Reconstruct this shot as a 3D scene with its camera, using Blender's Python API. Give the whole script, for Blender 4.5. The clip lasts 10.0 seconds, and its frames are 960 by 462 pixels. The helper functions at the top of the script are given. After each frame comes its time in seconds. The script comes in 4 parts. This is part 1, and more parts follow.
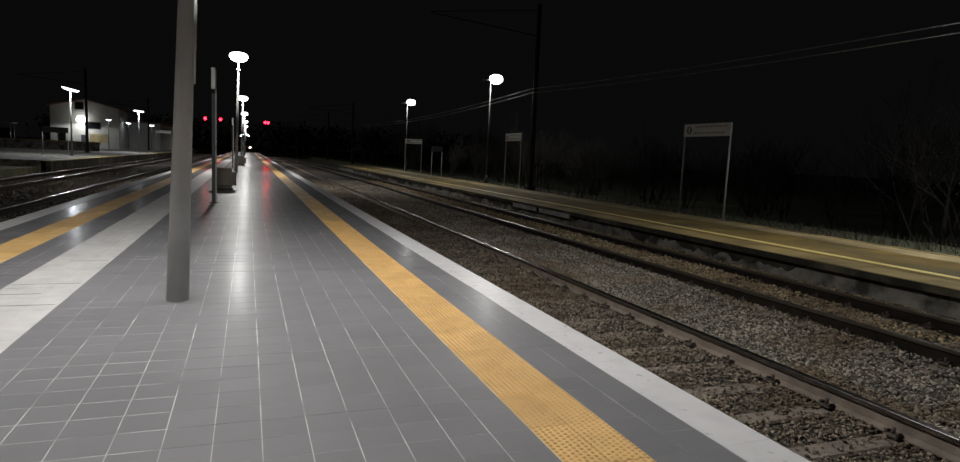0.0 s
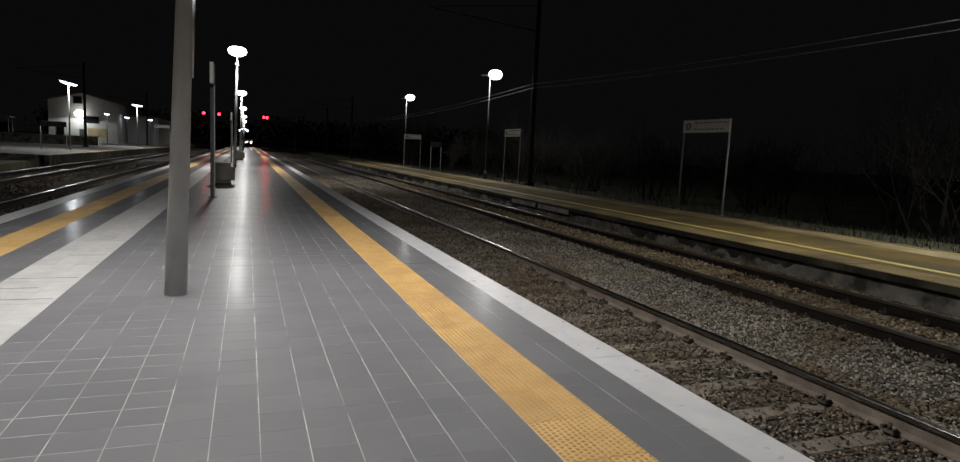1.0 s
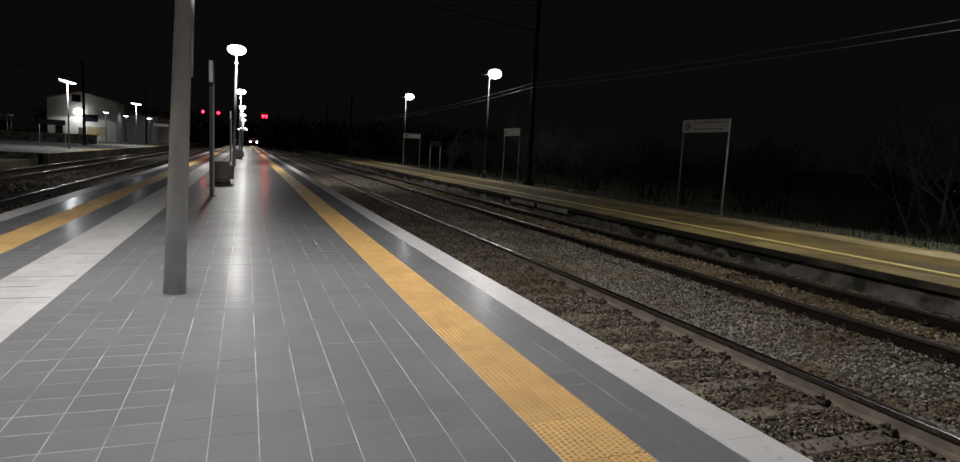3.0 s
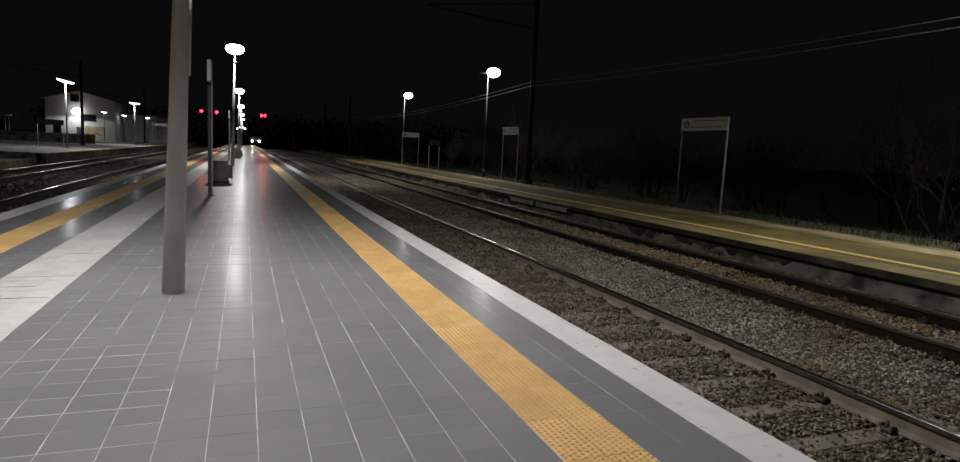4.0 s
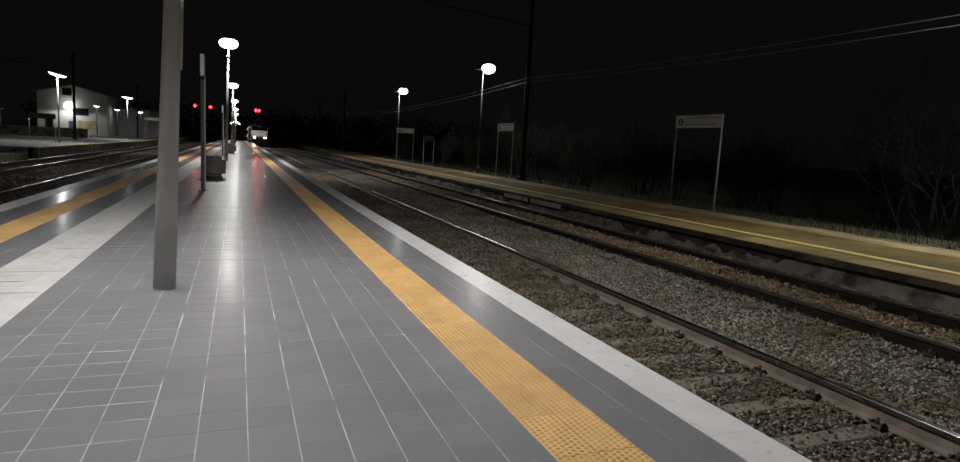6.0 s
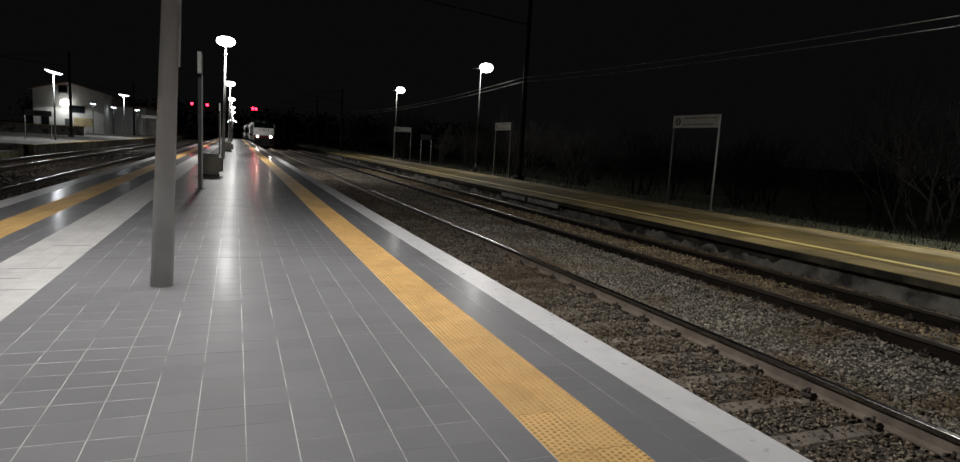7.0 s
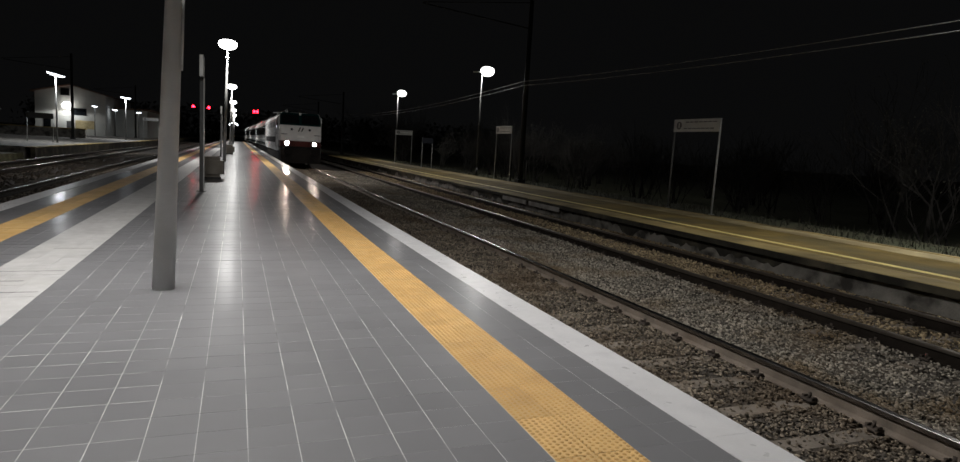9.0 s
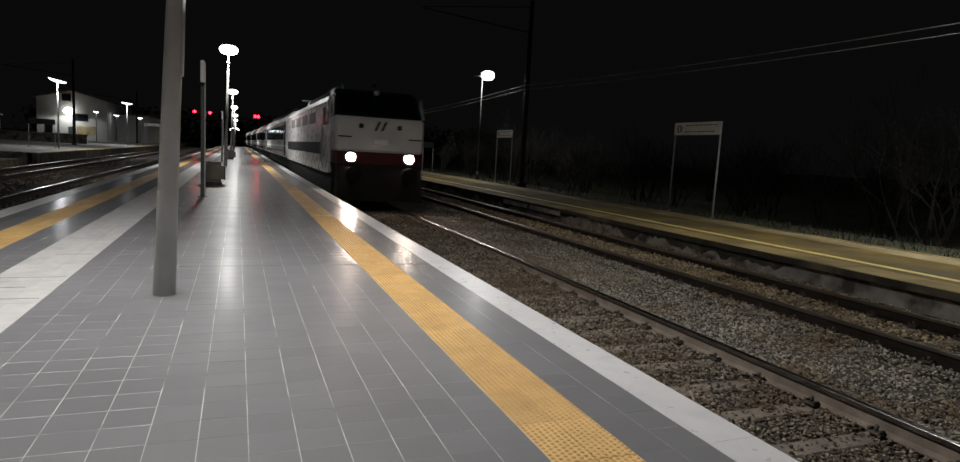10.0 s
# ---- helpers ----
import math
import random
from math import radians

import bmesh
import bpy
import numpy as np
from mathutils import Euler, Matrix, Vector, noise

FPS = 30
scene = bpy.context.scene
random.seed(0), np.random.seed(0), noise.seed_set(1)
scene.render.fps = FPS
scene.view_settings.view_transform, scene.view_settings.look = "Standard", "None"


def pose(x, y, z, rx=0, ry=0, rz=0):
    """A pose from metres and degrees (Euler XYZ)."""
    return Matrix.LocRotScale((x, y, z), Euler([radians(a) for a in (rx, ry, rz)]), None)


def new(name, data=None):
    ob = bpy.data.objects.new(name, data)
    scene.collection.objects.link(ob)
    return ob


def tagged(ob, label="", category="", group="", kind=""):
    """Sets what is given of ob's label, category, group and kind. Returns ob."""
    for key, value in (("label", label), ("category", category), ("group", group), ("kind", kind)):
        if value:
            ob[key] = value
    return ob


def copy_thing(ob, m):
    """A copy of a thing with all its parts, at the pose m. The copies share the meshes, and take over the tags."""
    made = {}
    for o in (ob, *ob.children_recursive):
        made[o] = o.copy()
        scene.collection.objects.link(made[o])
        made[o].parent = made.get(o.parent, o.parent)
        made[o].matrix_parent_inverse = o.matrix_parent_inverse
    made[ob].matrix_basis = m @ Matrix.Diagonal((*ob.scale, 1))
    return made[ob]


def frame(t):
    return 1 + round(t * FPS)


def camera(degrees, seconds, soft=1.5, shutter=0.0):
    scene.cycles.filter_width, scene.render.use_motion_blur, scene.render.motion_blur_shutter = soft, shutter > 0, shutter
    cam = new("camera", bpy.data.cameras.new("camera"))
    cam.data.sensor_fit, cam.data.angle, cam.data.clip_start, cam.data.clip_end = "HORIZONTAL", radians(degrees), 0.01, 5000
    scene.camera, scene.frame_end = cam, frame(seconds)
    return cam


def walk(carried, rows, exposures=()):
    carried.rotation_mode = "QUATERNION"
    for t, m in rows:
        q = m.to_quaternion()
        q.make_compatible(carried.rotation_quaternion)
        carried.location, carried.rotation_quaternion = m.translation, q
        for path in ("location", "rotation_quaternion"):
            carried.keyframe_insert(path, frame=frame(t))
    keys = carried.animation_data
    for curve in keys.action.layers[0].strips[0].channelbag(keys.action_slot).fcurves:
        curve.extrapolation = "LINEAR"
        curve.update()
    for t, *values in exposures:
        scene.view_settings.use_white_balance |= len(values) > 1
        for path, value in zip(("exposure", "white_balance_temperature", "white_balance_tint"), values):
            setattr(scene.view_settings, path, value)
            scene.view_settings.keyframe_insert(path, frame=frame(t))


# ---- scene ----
cam = camera(74.85, 10.0, 1.3, 0.4)
# seconds, eye x y z, heading to the right of the tracks, tilt, lean
PATH = (
    (0.0, -0.014, -0.008, 1.271, 20.472, -6.656, -2.670),
    (0.5, -0.013, -0.011, 1.267, 20.537, -6.922, -2.817),
    (1.0, -0.010, -0.009, 1.269, 20.592, -7.049, -2.856),
    (1.5, -0.008, -0.008, 1.271, 20.654, -7.070, -2.732),
    (2.0, -0.010, -0.001, 1.263, 20.651, -7.053, -2.798),
    (2.5, -0.011, -0.007, 1.269, 20.660, -7.050, -3.009),
    (4.0, -0.007, -0.002, 1.268, 20.766, -7.213, -2.840),
    (4.5, 0.004, -0.000, 1.267, 20.986, -7.204, -2.984),
    (5.0, 0.000, -0.000, 1.267, 21.103, -7.276, -3.196),
    (5.5, 0.008, -0.000, 1.270, 21.169, -7.417, -3.116),
    (7.0, -0.001, -0.001, 1.261, 21.559, -7.577, -3.357),
    (7.5, -0.003, -0.004, 1.265, 21.626, -7.448, -3.425),
    (8.0, 0.003, -0.003, 1.265, 21.640, -7.339, -3.353),
    (8.5, 0.002, -0.009, 1.268, 21.577, -7.349, -3.474),
    (9.0, -0.008, -0.010, 1.267, 21.472, -7.292, -3.478),
    (9.5, -0.005, -0.016, 1.265, 21.427, -7.047, -3.383),
    (10.0, -0.005, -0.010, 1.273, 21.351, -6.945, -3.247),
)


def aim(x, y, z, yaw, pitch, roll):
    return pose(x, y, z, 90 + pitch, 0, -yaw) @ pose(0, 0, 0, 0, 0, -roll)


walk(cam, [(r[0], aim(*r[1:])) for r in PATH], exposures=[(0, 0.0, 6500, 10), (10, 0.0, 6500, 10)])

# ---- plan, in metres: y along the tracks, z = 0 on the paved platform ----
RAIL_Z = -0.56
TILE = 0.2
TRACKS = (4.03, 7.95, -5.1, -9.2)
FAR_Z = -0.31          # low old platform across the tracks
LAMP_X, LAMP_YS, LAMP_TOP = -0.55, (5.55, 32.6, 60.0, 87.5, 115.0, 142.0), 5.55
SIDE_X, SIDE_YS, SIDE_TOP = 14.2, (7.4, 37.4, 59.4), 6.2
LEFT_X, LEFT_YS, LEFT_TOP = -13.2, (58.0, 90.0), 5.1


def bend(y):
    """The tracks swing gently aside far away."""
    return -max(0.0, y - 40.0) ** 2 / 13000.0


# ---- world and lamps ----
world = bpy.data.worlds.new("night")
scene.world = world
world.use_nodes = True
world.node_tree.nodes["Background"].inputs[0].default_value = (0.96, 0.97, 1.0, 1)
world.node_tree.nodes["Background"].inputs[1].default_value = 0.003


def lamp(x, y, z, watts, size=0.38, color=(1, 0.985, 0.95)):
    data = bpy.data.lights.new("lamp_light", "SPOT")
    data.shadow_soft_size, data.energy, data.color = size / 2, watts, color
    data.spot_size, data.spot_blend = radians(172), 0.18
    ob = new("lamp_light", data)
    ob.location = (x, y, z)
    return ob


def disc_lamp(x, y, z, watts, size, color=(1, 0.985, 0.95), spread=169):
    """A flat round lamp that shines downwards, fading towards the horizon."""
    data = bpy.data.lights.new("lamp_light", "AREA")
    data.shape, data.size, data.energy, data.color, data.spread = "DISK", size, watts, color, radians(spread)
    ob = new("lamp_light", data)
    ob.location = (x, y, z)
    return ob


for ly in (-22.0, *LAMP_YS):
    disc_lamp(LAMP_X + 0.13, ly, LAMP_TOP - 0.12, 500, 0.7)
disc_lamp(SIDE_X + 0.36, SIDE_YS[0], SIDE_TOP, 330, 0.4, spread=150)
for ly in SIDE_YS[1:]:
    lamp(SIDE_X + 0.36, ly, SIDE_TOP, 850, 0.2)
for ly in LEFT_YS:
    lamp(LEFT_X + 0.2, ly, LEFT_TOP - 0.1, 1600, 0.2, (0.93, 0.97, 1))


# ---- materials ----
def mat(name, color, rough=0.6, metal=0.0, vary=0.25, scale=6.0, bump=0.15, fine=60.0, stain=None, stain_scale=1.2,
        stain_amount=0.5, piece="", coat=0.0, rough_vary=0.1, spec=0.5, spread=0.12, coat_rough=0.1, coat_ior=1.5):
    """Principled surface with grain, broad stains, wear and fine relief, in metres."""
    m = bpy.data.materials.new(name)
    m.use_nodes = True
    t = m.node_tree
    b = t.nodes["Principled BSDF"]
    b.inputs["Roughness"].default_value, b.inputs["Metallic"].default_value = rough, metal
    b.inputs["Coat Weight"].default_value, b.inputs["Coat Roughness"].default_value = coat, coat_rough
    b.inputs["Specular IOR Level"].default_value, b.inputs["Coat IOR"].default_value = spec, coat_ior
    geo = t.nodes.new("ShaderNodeNewGeometry")

    def noise_at(s, detail=4):
        n = t.nodes.new("ShaderNodeTexNoise")
        n.inputs["Scale"].default_value, n.inputs["Detail"].default_value = s, detail
        t.links.new(geo.outputs["Position"] if piece != "own" else t.nodes.new("ShaderNodeTexCoord").outputs["Object"], n.inputs["Vector"])
        return n.outputs["Fac"]

    def ramp(fac, lo, hi, a, c):
        r = t.nodes.new("ShaderNodeMapRange")
        r.inputs[1].default_value, r.inputs[2].default_value, r.inputs[3].default_value, r.inputs[4].default_value = lo, hi, a, c
        t.links.new(fac, r.inputs[0])
        return r.outputs[0]

    def mix(kind, fac, a, c):
        n = t.nodes.new("ShaderNodeMix")
        n.data_type, n.blend_type = "RGBA", kind
        for sock, v in ((n.inputs[0], fac), (n.inputs[6], a), (n.inputs[7], c)):
            if isinstance(v, (int, float)):
                sock.default_value = v
            elif isinstance(v, tuple):
                sock.default_value = (*v, 1)
            else:
                t.links.new(v, sock)
        return n.outputs[2]

    broad, grain = noise_at(scale), noise_at(fine, 3)
    col = mix("MULTIPLY", 1.0, tuple(color), mix("MIX", ramp(broad, 0.3, 0.7, 0, 1), (1 - vary,) * 3, (1 + vary,) * 3))
    col = mix("MULTIPLY", 1.0, col, mix("MIX", grain, (1 - vary * 0.7,) * 3, (1 + vary * 0.7,) * 3))
    if piece:
        if piece == "island":
            rnd = geo.outputs["Random Per Island"]
        else:
            rnd = t.nodes.new("ShaderNodeObjectInfo").outputs["Random"]
        col = mix("MULTIPLY", 1.0, col, mix("MIX", rnd, (1 - spread,) * 3, (1 + spread,) * 3))
    if stain:
        col = mix("MIX", ramp(noise_at(stain_scale, 6), 0.48, 0.66, 0, stain_amount), col, tuple(stain))
    t.links.new(col, b.inputs["Base Color"])
    t.links.new(ramp(noise_at(scale * 2.3), 0.3, 0.7, max(0.02, rough - rough_vary), min(1, rough + rough_vary)), b.inputs["Roughness"])
    if bump:
        bp = t.nodes.new("ShaderNodeBump")
        bp.inputs["Strength"].default_value, bp.inputs["Distance"].default_value = bump, 0.01
        t.links.new(grain, bp.inputs["Height"])
        t.links.new(bp.outputs[0], b.inputs["Normal"])
    return m


def glow(name, color, strength):
    m = bpy.data.materials.new(name)
    m.use_nodes = True
    b = m.node_tree.nodes["Principled BSDF"]
    b.inputs["Base Color"].default_value = (*[min(1, c * 0.8) for c in color], 1)
    b.inputs["Emission Color"].default_value, b.inputs["Emission Strength"].default_value = (*color, 1), strength
    return m


TILE_KW = dict(rough=0.38, vary=0.08, scale=0.9, fine=160, bump=0.0, rough_vary=0.03, spec=0.42, coat=1.0, coat_rough=0.17, coat_ior=1.03)
M_TILE = mat("grey_porcelain_tile", (0.165, 0.163, 0.170), piece="object", spread=0.05, **TILE_KW)
M_TILES = mat("grey_porcelain_tiles", (0.165, 0.163, 0.170), piece="island", spread=0.05, **TILE_KW)
M_GROUT = mat("pale_grout", (0.52, 0.51, 0.50), 0.7, vary=0.25, scale=2.0, fine=40, bump=0.0, stain=(0.165, 0.163, 0.165), stain_scale=1.9, stain_amount=1.0)
M_YELLOW = mat("yellow_tactile_tile", (0.60, 0.385, 0.155), 0.5, vary=0.10, scale=3, fine=90, piece="island", stain=(0.47, 0.27, 0.09), stain_scale=1.6, stain_amount=0.4)
# darker than the strip: the domes' shadow sides are put into the colour
M_DOME = mat("shaded_tactile_dome", (0.50, 0.295, 0.10), 0.5, vary=0.15)
M_DIRT = mat("dirty_joint", (0.13, 0.09, 0.05), 0.9, vary=0.3)
M_WHITE = mat("white_edge_slab", (0.57, 0.56, 0.57), 0.36, vary=0.10, scale=5, fine=70, piece="island", spread=0.05, stain=(0.55, 0.54, 0.54), stain_scale=2.5, stain_amount=0.5)
M_GUIDE = mat("pale_guide_tile", (0.44, 0.43, 0.425), 0.45, vary=0.10, scale=4, fine=80, piece="island", spread=0.04, stain=(0.46, 0.45, 0.43), stain_scale=1.5, stain_amount=0.5)
M_CONC = mat("weathered_concrete", (0.22, 0.205, 0.18), 0.85, vary=0.35, scale=2.5, fine=45, bump=0.4, stain=(0.03, 0.026, 0.022), stain_scale=1.9, stain_amount=0.95)
M_NEARBLACK = mat("blotchy_near_black", (0.028, 0.025, 0.018), 0.95, vary=0.4, scale=4, stain=(0.14, 0.12, 0.08), stain_scale=1.1, stain_amount=0.6)
M_FARTOP = mat("mossy_asphalt", (0.22, 0.152, 0.04), 0.85, vary=0.4, scale=1.1, fine=35, bump=0.4, stain=(0.10, 0.085, 0.04), stain_scale=0.4, stain_amount=0.85)
M_PALE = mat("pale_grit", (0.38, 0.31, 0.165), 0.9, vary=0.3, scale=1.5, fine=30, bump=0.4, stain=(0.22, 0.165, 0.075), stain_scale=0.45, stain_amount=1.0)
M_COPING = mat("stained_stone_coping", (0.38, 0.285, 0.115), 0.8, vary=0.3, scale=1.2, fine=40, bump=0.4, stain=(0.11, 0.082, 0.034), stain_scale=0.5, stain_amount=0.9)
M_SLAB = mat("pale_repair_concrete", (0.36, 0.34, 0.32), 0.85, vary=0.2, scale=3, fine=40, bump=0.3, stain=(0.2, 0.18, 0.16), stain_scale=2.0)
M_LINE = mat("worn_yellow_paint", (0.97, 0.82, 0.32), 0.6, vary=0.15, scale=4, fine=30, stain=(0.62, 0.47, 0.17), stain_scale=1.2, stain_amount=0.4)
M_STONE = mat("ballast_stone", (0.29, 0.258, 0.212), 0.85, vary=0.25, scale=1.6, fine=50, bump=0.3, piece="island", spread=0.8, stain=(0.15, 0.10, 0.048), stain_scale=0.8, stain_amount=0.85)
M_STONE_WARM = mat("rust_yellow_stone", (0.31, 0.24, 0.145), 0.85, vary=0.35, scale=3, fine=50, bump=0.3, piece="island", spread=0.8, stain=(0.16, 0.11, 0.06), stain_scale=0.7, stain_amount=0.8)
M_STONE_BROWN = mat("brown_oily_stone", (0.18, 0.148, 0.112), 0.8, vary=0.3, scale=1.6, fine=50, bump=0.3, piece="island", spread=0.8, stain=(0.11, 0.075, 0.045), stain_scale=0.9, stain_amount=0.75)
M_BED = mat("ballast_bed", (0.06, 0.05, 0.04), 0.95, vary=0.5, scale=22, fine=30, bump=1.0, stain=(0.10, 0.065, 0.035), stain_scale=0.9, stain_amount=0.6)
M_EARTH = mat("rough_grass_ground", (0.055, 0.06, 0.03), 0.95, vary=0.5, scale=3, fine=20, bump=0.8, stain=(0.09, 0.075, 0.045), stain_scale=0.5)
M_RAIL = mat("rusty_rail_steel", (0.19, 0.155, 0.125), 0.7, metal=0.1, vary=0.25, scale=5, fine=60, bump=0.2, stain=(0.13, 0.095, 0.07), stain_scale=3)
# near-black rail body for all tracks but the first
M_RAIL_DARK = mat("near_black_rail_steel", (0.016, 0.012, 0.009), 0.8, vary=0.3, spec=0.15, scale=5, fine=60, bump=0.2)
M_HEAD = mat("polished_rail_head", (0.42, 0.40, 0.38), 0.24, metal=1.0, vary=0.06, scale=3, bump=0.0, rough_vary=0.02)
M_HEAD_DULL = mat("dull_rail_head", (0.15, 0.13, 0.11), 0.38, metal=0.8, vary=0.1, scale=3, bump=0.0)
M_SLEEPER = mat("concrete_sleeper", (0.19, 0.16, 0.13), 0.9, vary=0.25, scale=5, fine=50, bump=0.4, piece="object", stain=(0.13, 0.085, 0.05), stain_scale=2, stain_amount=0.7)
M_CLIP = mat("rusty_fastening", (0.07, 0.055, 0.045), 0.8, metal=0.3, vary=0.3)
M_POLE = mat("grey_painted_steel", (0.43, 0.43, 0.42), 0.42, vary=0.08, scale=3, fine=120, bump=0.05, stain=(0.36, 0.36, 0.35), stain_scale=4)
M_GALV = mat("galvanised_steel", (0.42, 0.42, 0.42), 0.45, metal=0.6, vary=0.15, scale=6)
# darker copy of the pole grey: weaker light is put into the colour
M_DIM = mat("dimmed_galvanised_steel", (0.16, 0.16, 0.155), 0.6, metal=0.2, vary=0.15, scale=6)
M_POST = mat("dull_green_grey_steel", (0.09, 0.09, 0.085), 0.6, vary=0.15)
M_DRY = mat("dry_grass_bank", (0.17, 0.16, 0.09), 0.95, vary=0.5, scale=2, fine=20, bump=0.8, stain=(0.06, 0.06, 0.03), stain_scale=0.4, stain_amount=0.8)
M_DARK = mat("dark_painted_steel", (0.045, 0.045, 0.045), 0.5, vary=0.2)
M_BLACK = mat("black_weathered_steel", (0.012, 0.012, 0.011), 0.8, vary=0.2)
M_BIN = mat("brown_grey_bin_panel", (0.36, 0.32, 0.27), 0.6, vary=0.15, scale=4, stain=(0.29, 0.25, 0.21))
M_SIGN = mat("white_sign_sheet", (0.80, 0.80, 0.78), 0.5, vary=0.08, scale=3, stain=(0.66, 0.65, 0.61))
M_INK = mat("dark_sign_print", (0.13, 0.13, 0.135), 0.6, vary=0.1)
M_BLUE = mat("dark_blue_sign", (0.012, 0.014, 0.022), 0.5, vary=0.15)
M_WALL = mat("white_render_wall", (0.42, 0.42, 0.39), 0.9, vary=0.1, scale=0.8, fine=20, stain=(0.45, 0.43, 0.38), stain_scale=0.4)
M_ROOF = mat("clay_roof", (0.16, 0.09, 0.06), 0.9, vary=0.3, scale=3)
M_GLASSY = mat("dark_window_glass", (0.006, 0.007, 0.008), 0.08, vary=0.1, bump=0, spec=0.3)
M_BARK = mat("bare_bark", (0.014, 0.012, 0.010), 0.95, vary=0.3, scale=8)
M_LEAF = mat("dull_winter_leaf", (0.03, 0.03, 0.018), 0.8, vary=0.3, scale=4, piece="island")
M_CABLE = mat("aluminium_cable", (0.5, 0.5, 0.5), 0.5, metal=0.3, vary=0.1)
M_LAMP = glow("lamp_diffuser", (1, 0.99, 0.97), 6)
M_LAMP_BLUE = glow("cool_lamp_diffuser", (0.86, 0.92, 1.0), 5)
M_RED = glow("red_signal_lens", (1.0, 0.006, 0.016), 38)
M_LIVERY = mat("light_grey_train_paint", (0.46, 0.465, 0.47), 0.3, vary=0.06, scale=1.5, bump=0.0, stain=(0.38, 0.37, 0.36), stain_scale=1.2, stain_amount=0.5)
M_NOSE = mat("pale_grey_nose_paint", (0.66, 0.65, 0.64), 0.32, vary=0.06, scale=1.5, bump=0.02, stain=(0.55, 0.53, 0.51), stain_scale=1.0, stain_amount=0.5)
M_TRAIN_DARK = mat("dark_train_underframe", (0.008, 0.007, 0.0065), 0.8, vary=0.3, spec=0.12)
M_TRAIN_RED = mat("red_train_paint", (0.055, 0.008, 0.006), 0.55, vary=0.25, scale=2, spec=0.25)
M_TRAIN_GREEN = mat("dark_green_train_paint", (0.003, 0.020, 0.020), 0.22, vary=0.1, spec=0.2)
M_TRAIN_ROOF = mat("grey_train_roof", (0.035, 0.035, 0.035), 0.8, vary=0.2, spec=0.01)
M_TRAIN_BAND = mat("mid_grey_train_band", (0.03, 0.03, 0.032), 0.6, vary=0.1, spec=0.02)
M_LOUVRE = mat("grey_train_louvre", (0.17, 0.17, 0.172), 0.6, vary=0.1, spec=0.05)
M_BEAM = glow("headlight_lens", (1.0, 0.80, 0.67), 270)


# ---- mesh helpers ----
def part(name, bm, material, parent=None, label=""):
    me = bpy.data.meshes.new(name)
    bm.to_mesh(me)
    bm.free()
    me.materials.append(material)
    ob = new(name, me)
    if parent:
        ob.parent = parent
    if label:
        ob["label"] = label
    return ob


def thing(name, at=(0, 0, 0), label="", category="", group="", kind="", turn=0):
    ob = new(name)
    ob.empty_display_size = 0.2
    ob.matrix_basis = pose(*at, 0, 0, turn)
    return tagged(ob, label, category, group, kind)


def box(x0, x1, y0, y1, z0, z1, bevel=0.0, bm=None, segments=1):
    b = bmesh.new()
    bmesh.ops.create_cube(b, size=1)
    bmesh.ops.scale(b, vec=(x1 - x0, y1 - y0, z1 - z0), verts=b.verts)
    bmesh.ops.translate(b, vec=((x0 + x1) / 2, (y0 + y1) / 2, (z0 + z1) / 2), verts=b.verts)
    if bevel:
        bmesh.ops.bevel(b, geom=b.edges[:], offset=bevel, segments=segments, affect="EDGES")
    return join(bm, b)


def join(bm, b):
    if bm is None:
        return b
    me = bpy.data.meshes.new("tmp")
    b.to_mesh(me)
    b.free()
    bm.from_mesh(me)
    bpy.data.meshes.remove(me)
    return bm


def tube(p, q, r0, r1=None, n=12, bm=None):
    p, q = Vector(p), Vector(q)
    b = bmesh.new()
    bmesh.ops.create_cone(b, cap_ends=True, segments=n, radius1=r0, radius2=r0 if r1 is None else r1, depth=(q - p).length)
    m = Matrix.Translation((p + q) / 2) @ (q - p).to_track_quat("Z", "Y").to_matrix().to_4x4()
    bmesh.ops.transform(b, matrix=m, verts=b.verts)
    for f in b.faces:
        f.smooth = len(f.verts) == 4
    return join(bm, b)


def lathe(rings, n=24, bm=None):
    """A turned form from (radius, height) rings."""
    b = bmesh.new()
    loops = [[b.verts.new((r * math.cos(2 * math.pi * i / n), r * math.sin(2 * math.pi * i / n), z)) for i in range(n)] for r, z in rings]
    for lo, hi in zip(loops, loops[1:]):
        for i in range(n):
            b.faces.new((lo[i], lo[(i + 1) % n], hi[(i + 1) % n], hi[i])).smooth = True
    b.faces.new(loops[0][::-1])
    b.faces.new(loops[-1])
    return join(bm, b)


def sweep(profile, ys, x, z, curve=True):
    """A profile in (x, z), drawn out along the tracks."""
    b = bmesh.new()
    loops = [[b.verts.new((x + px + (bend(y) if curve else 0), y, z + pz)) for px, pz in profile] for y in ys]
    n = len(profile)
    for lo, hi in zip(loops, loops[1:]):
        for i in range(n):
            b.faces.new((lo[i], hi[i], hi[(i + 1) % n], lo[(i + 1) % n]))
    b.faces.new(loops[0])
    b.faces.new(loops[-1][::-1])
    bmesh.ops.recalc_face_normals(b, faces=b.faces)
    return b


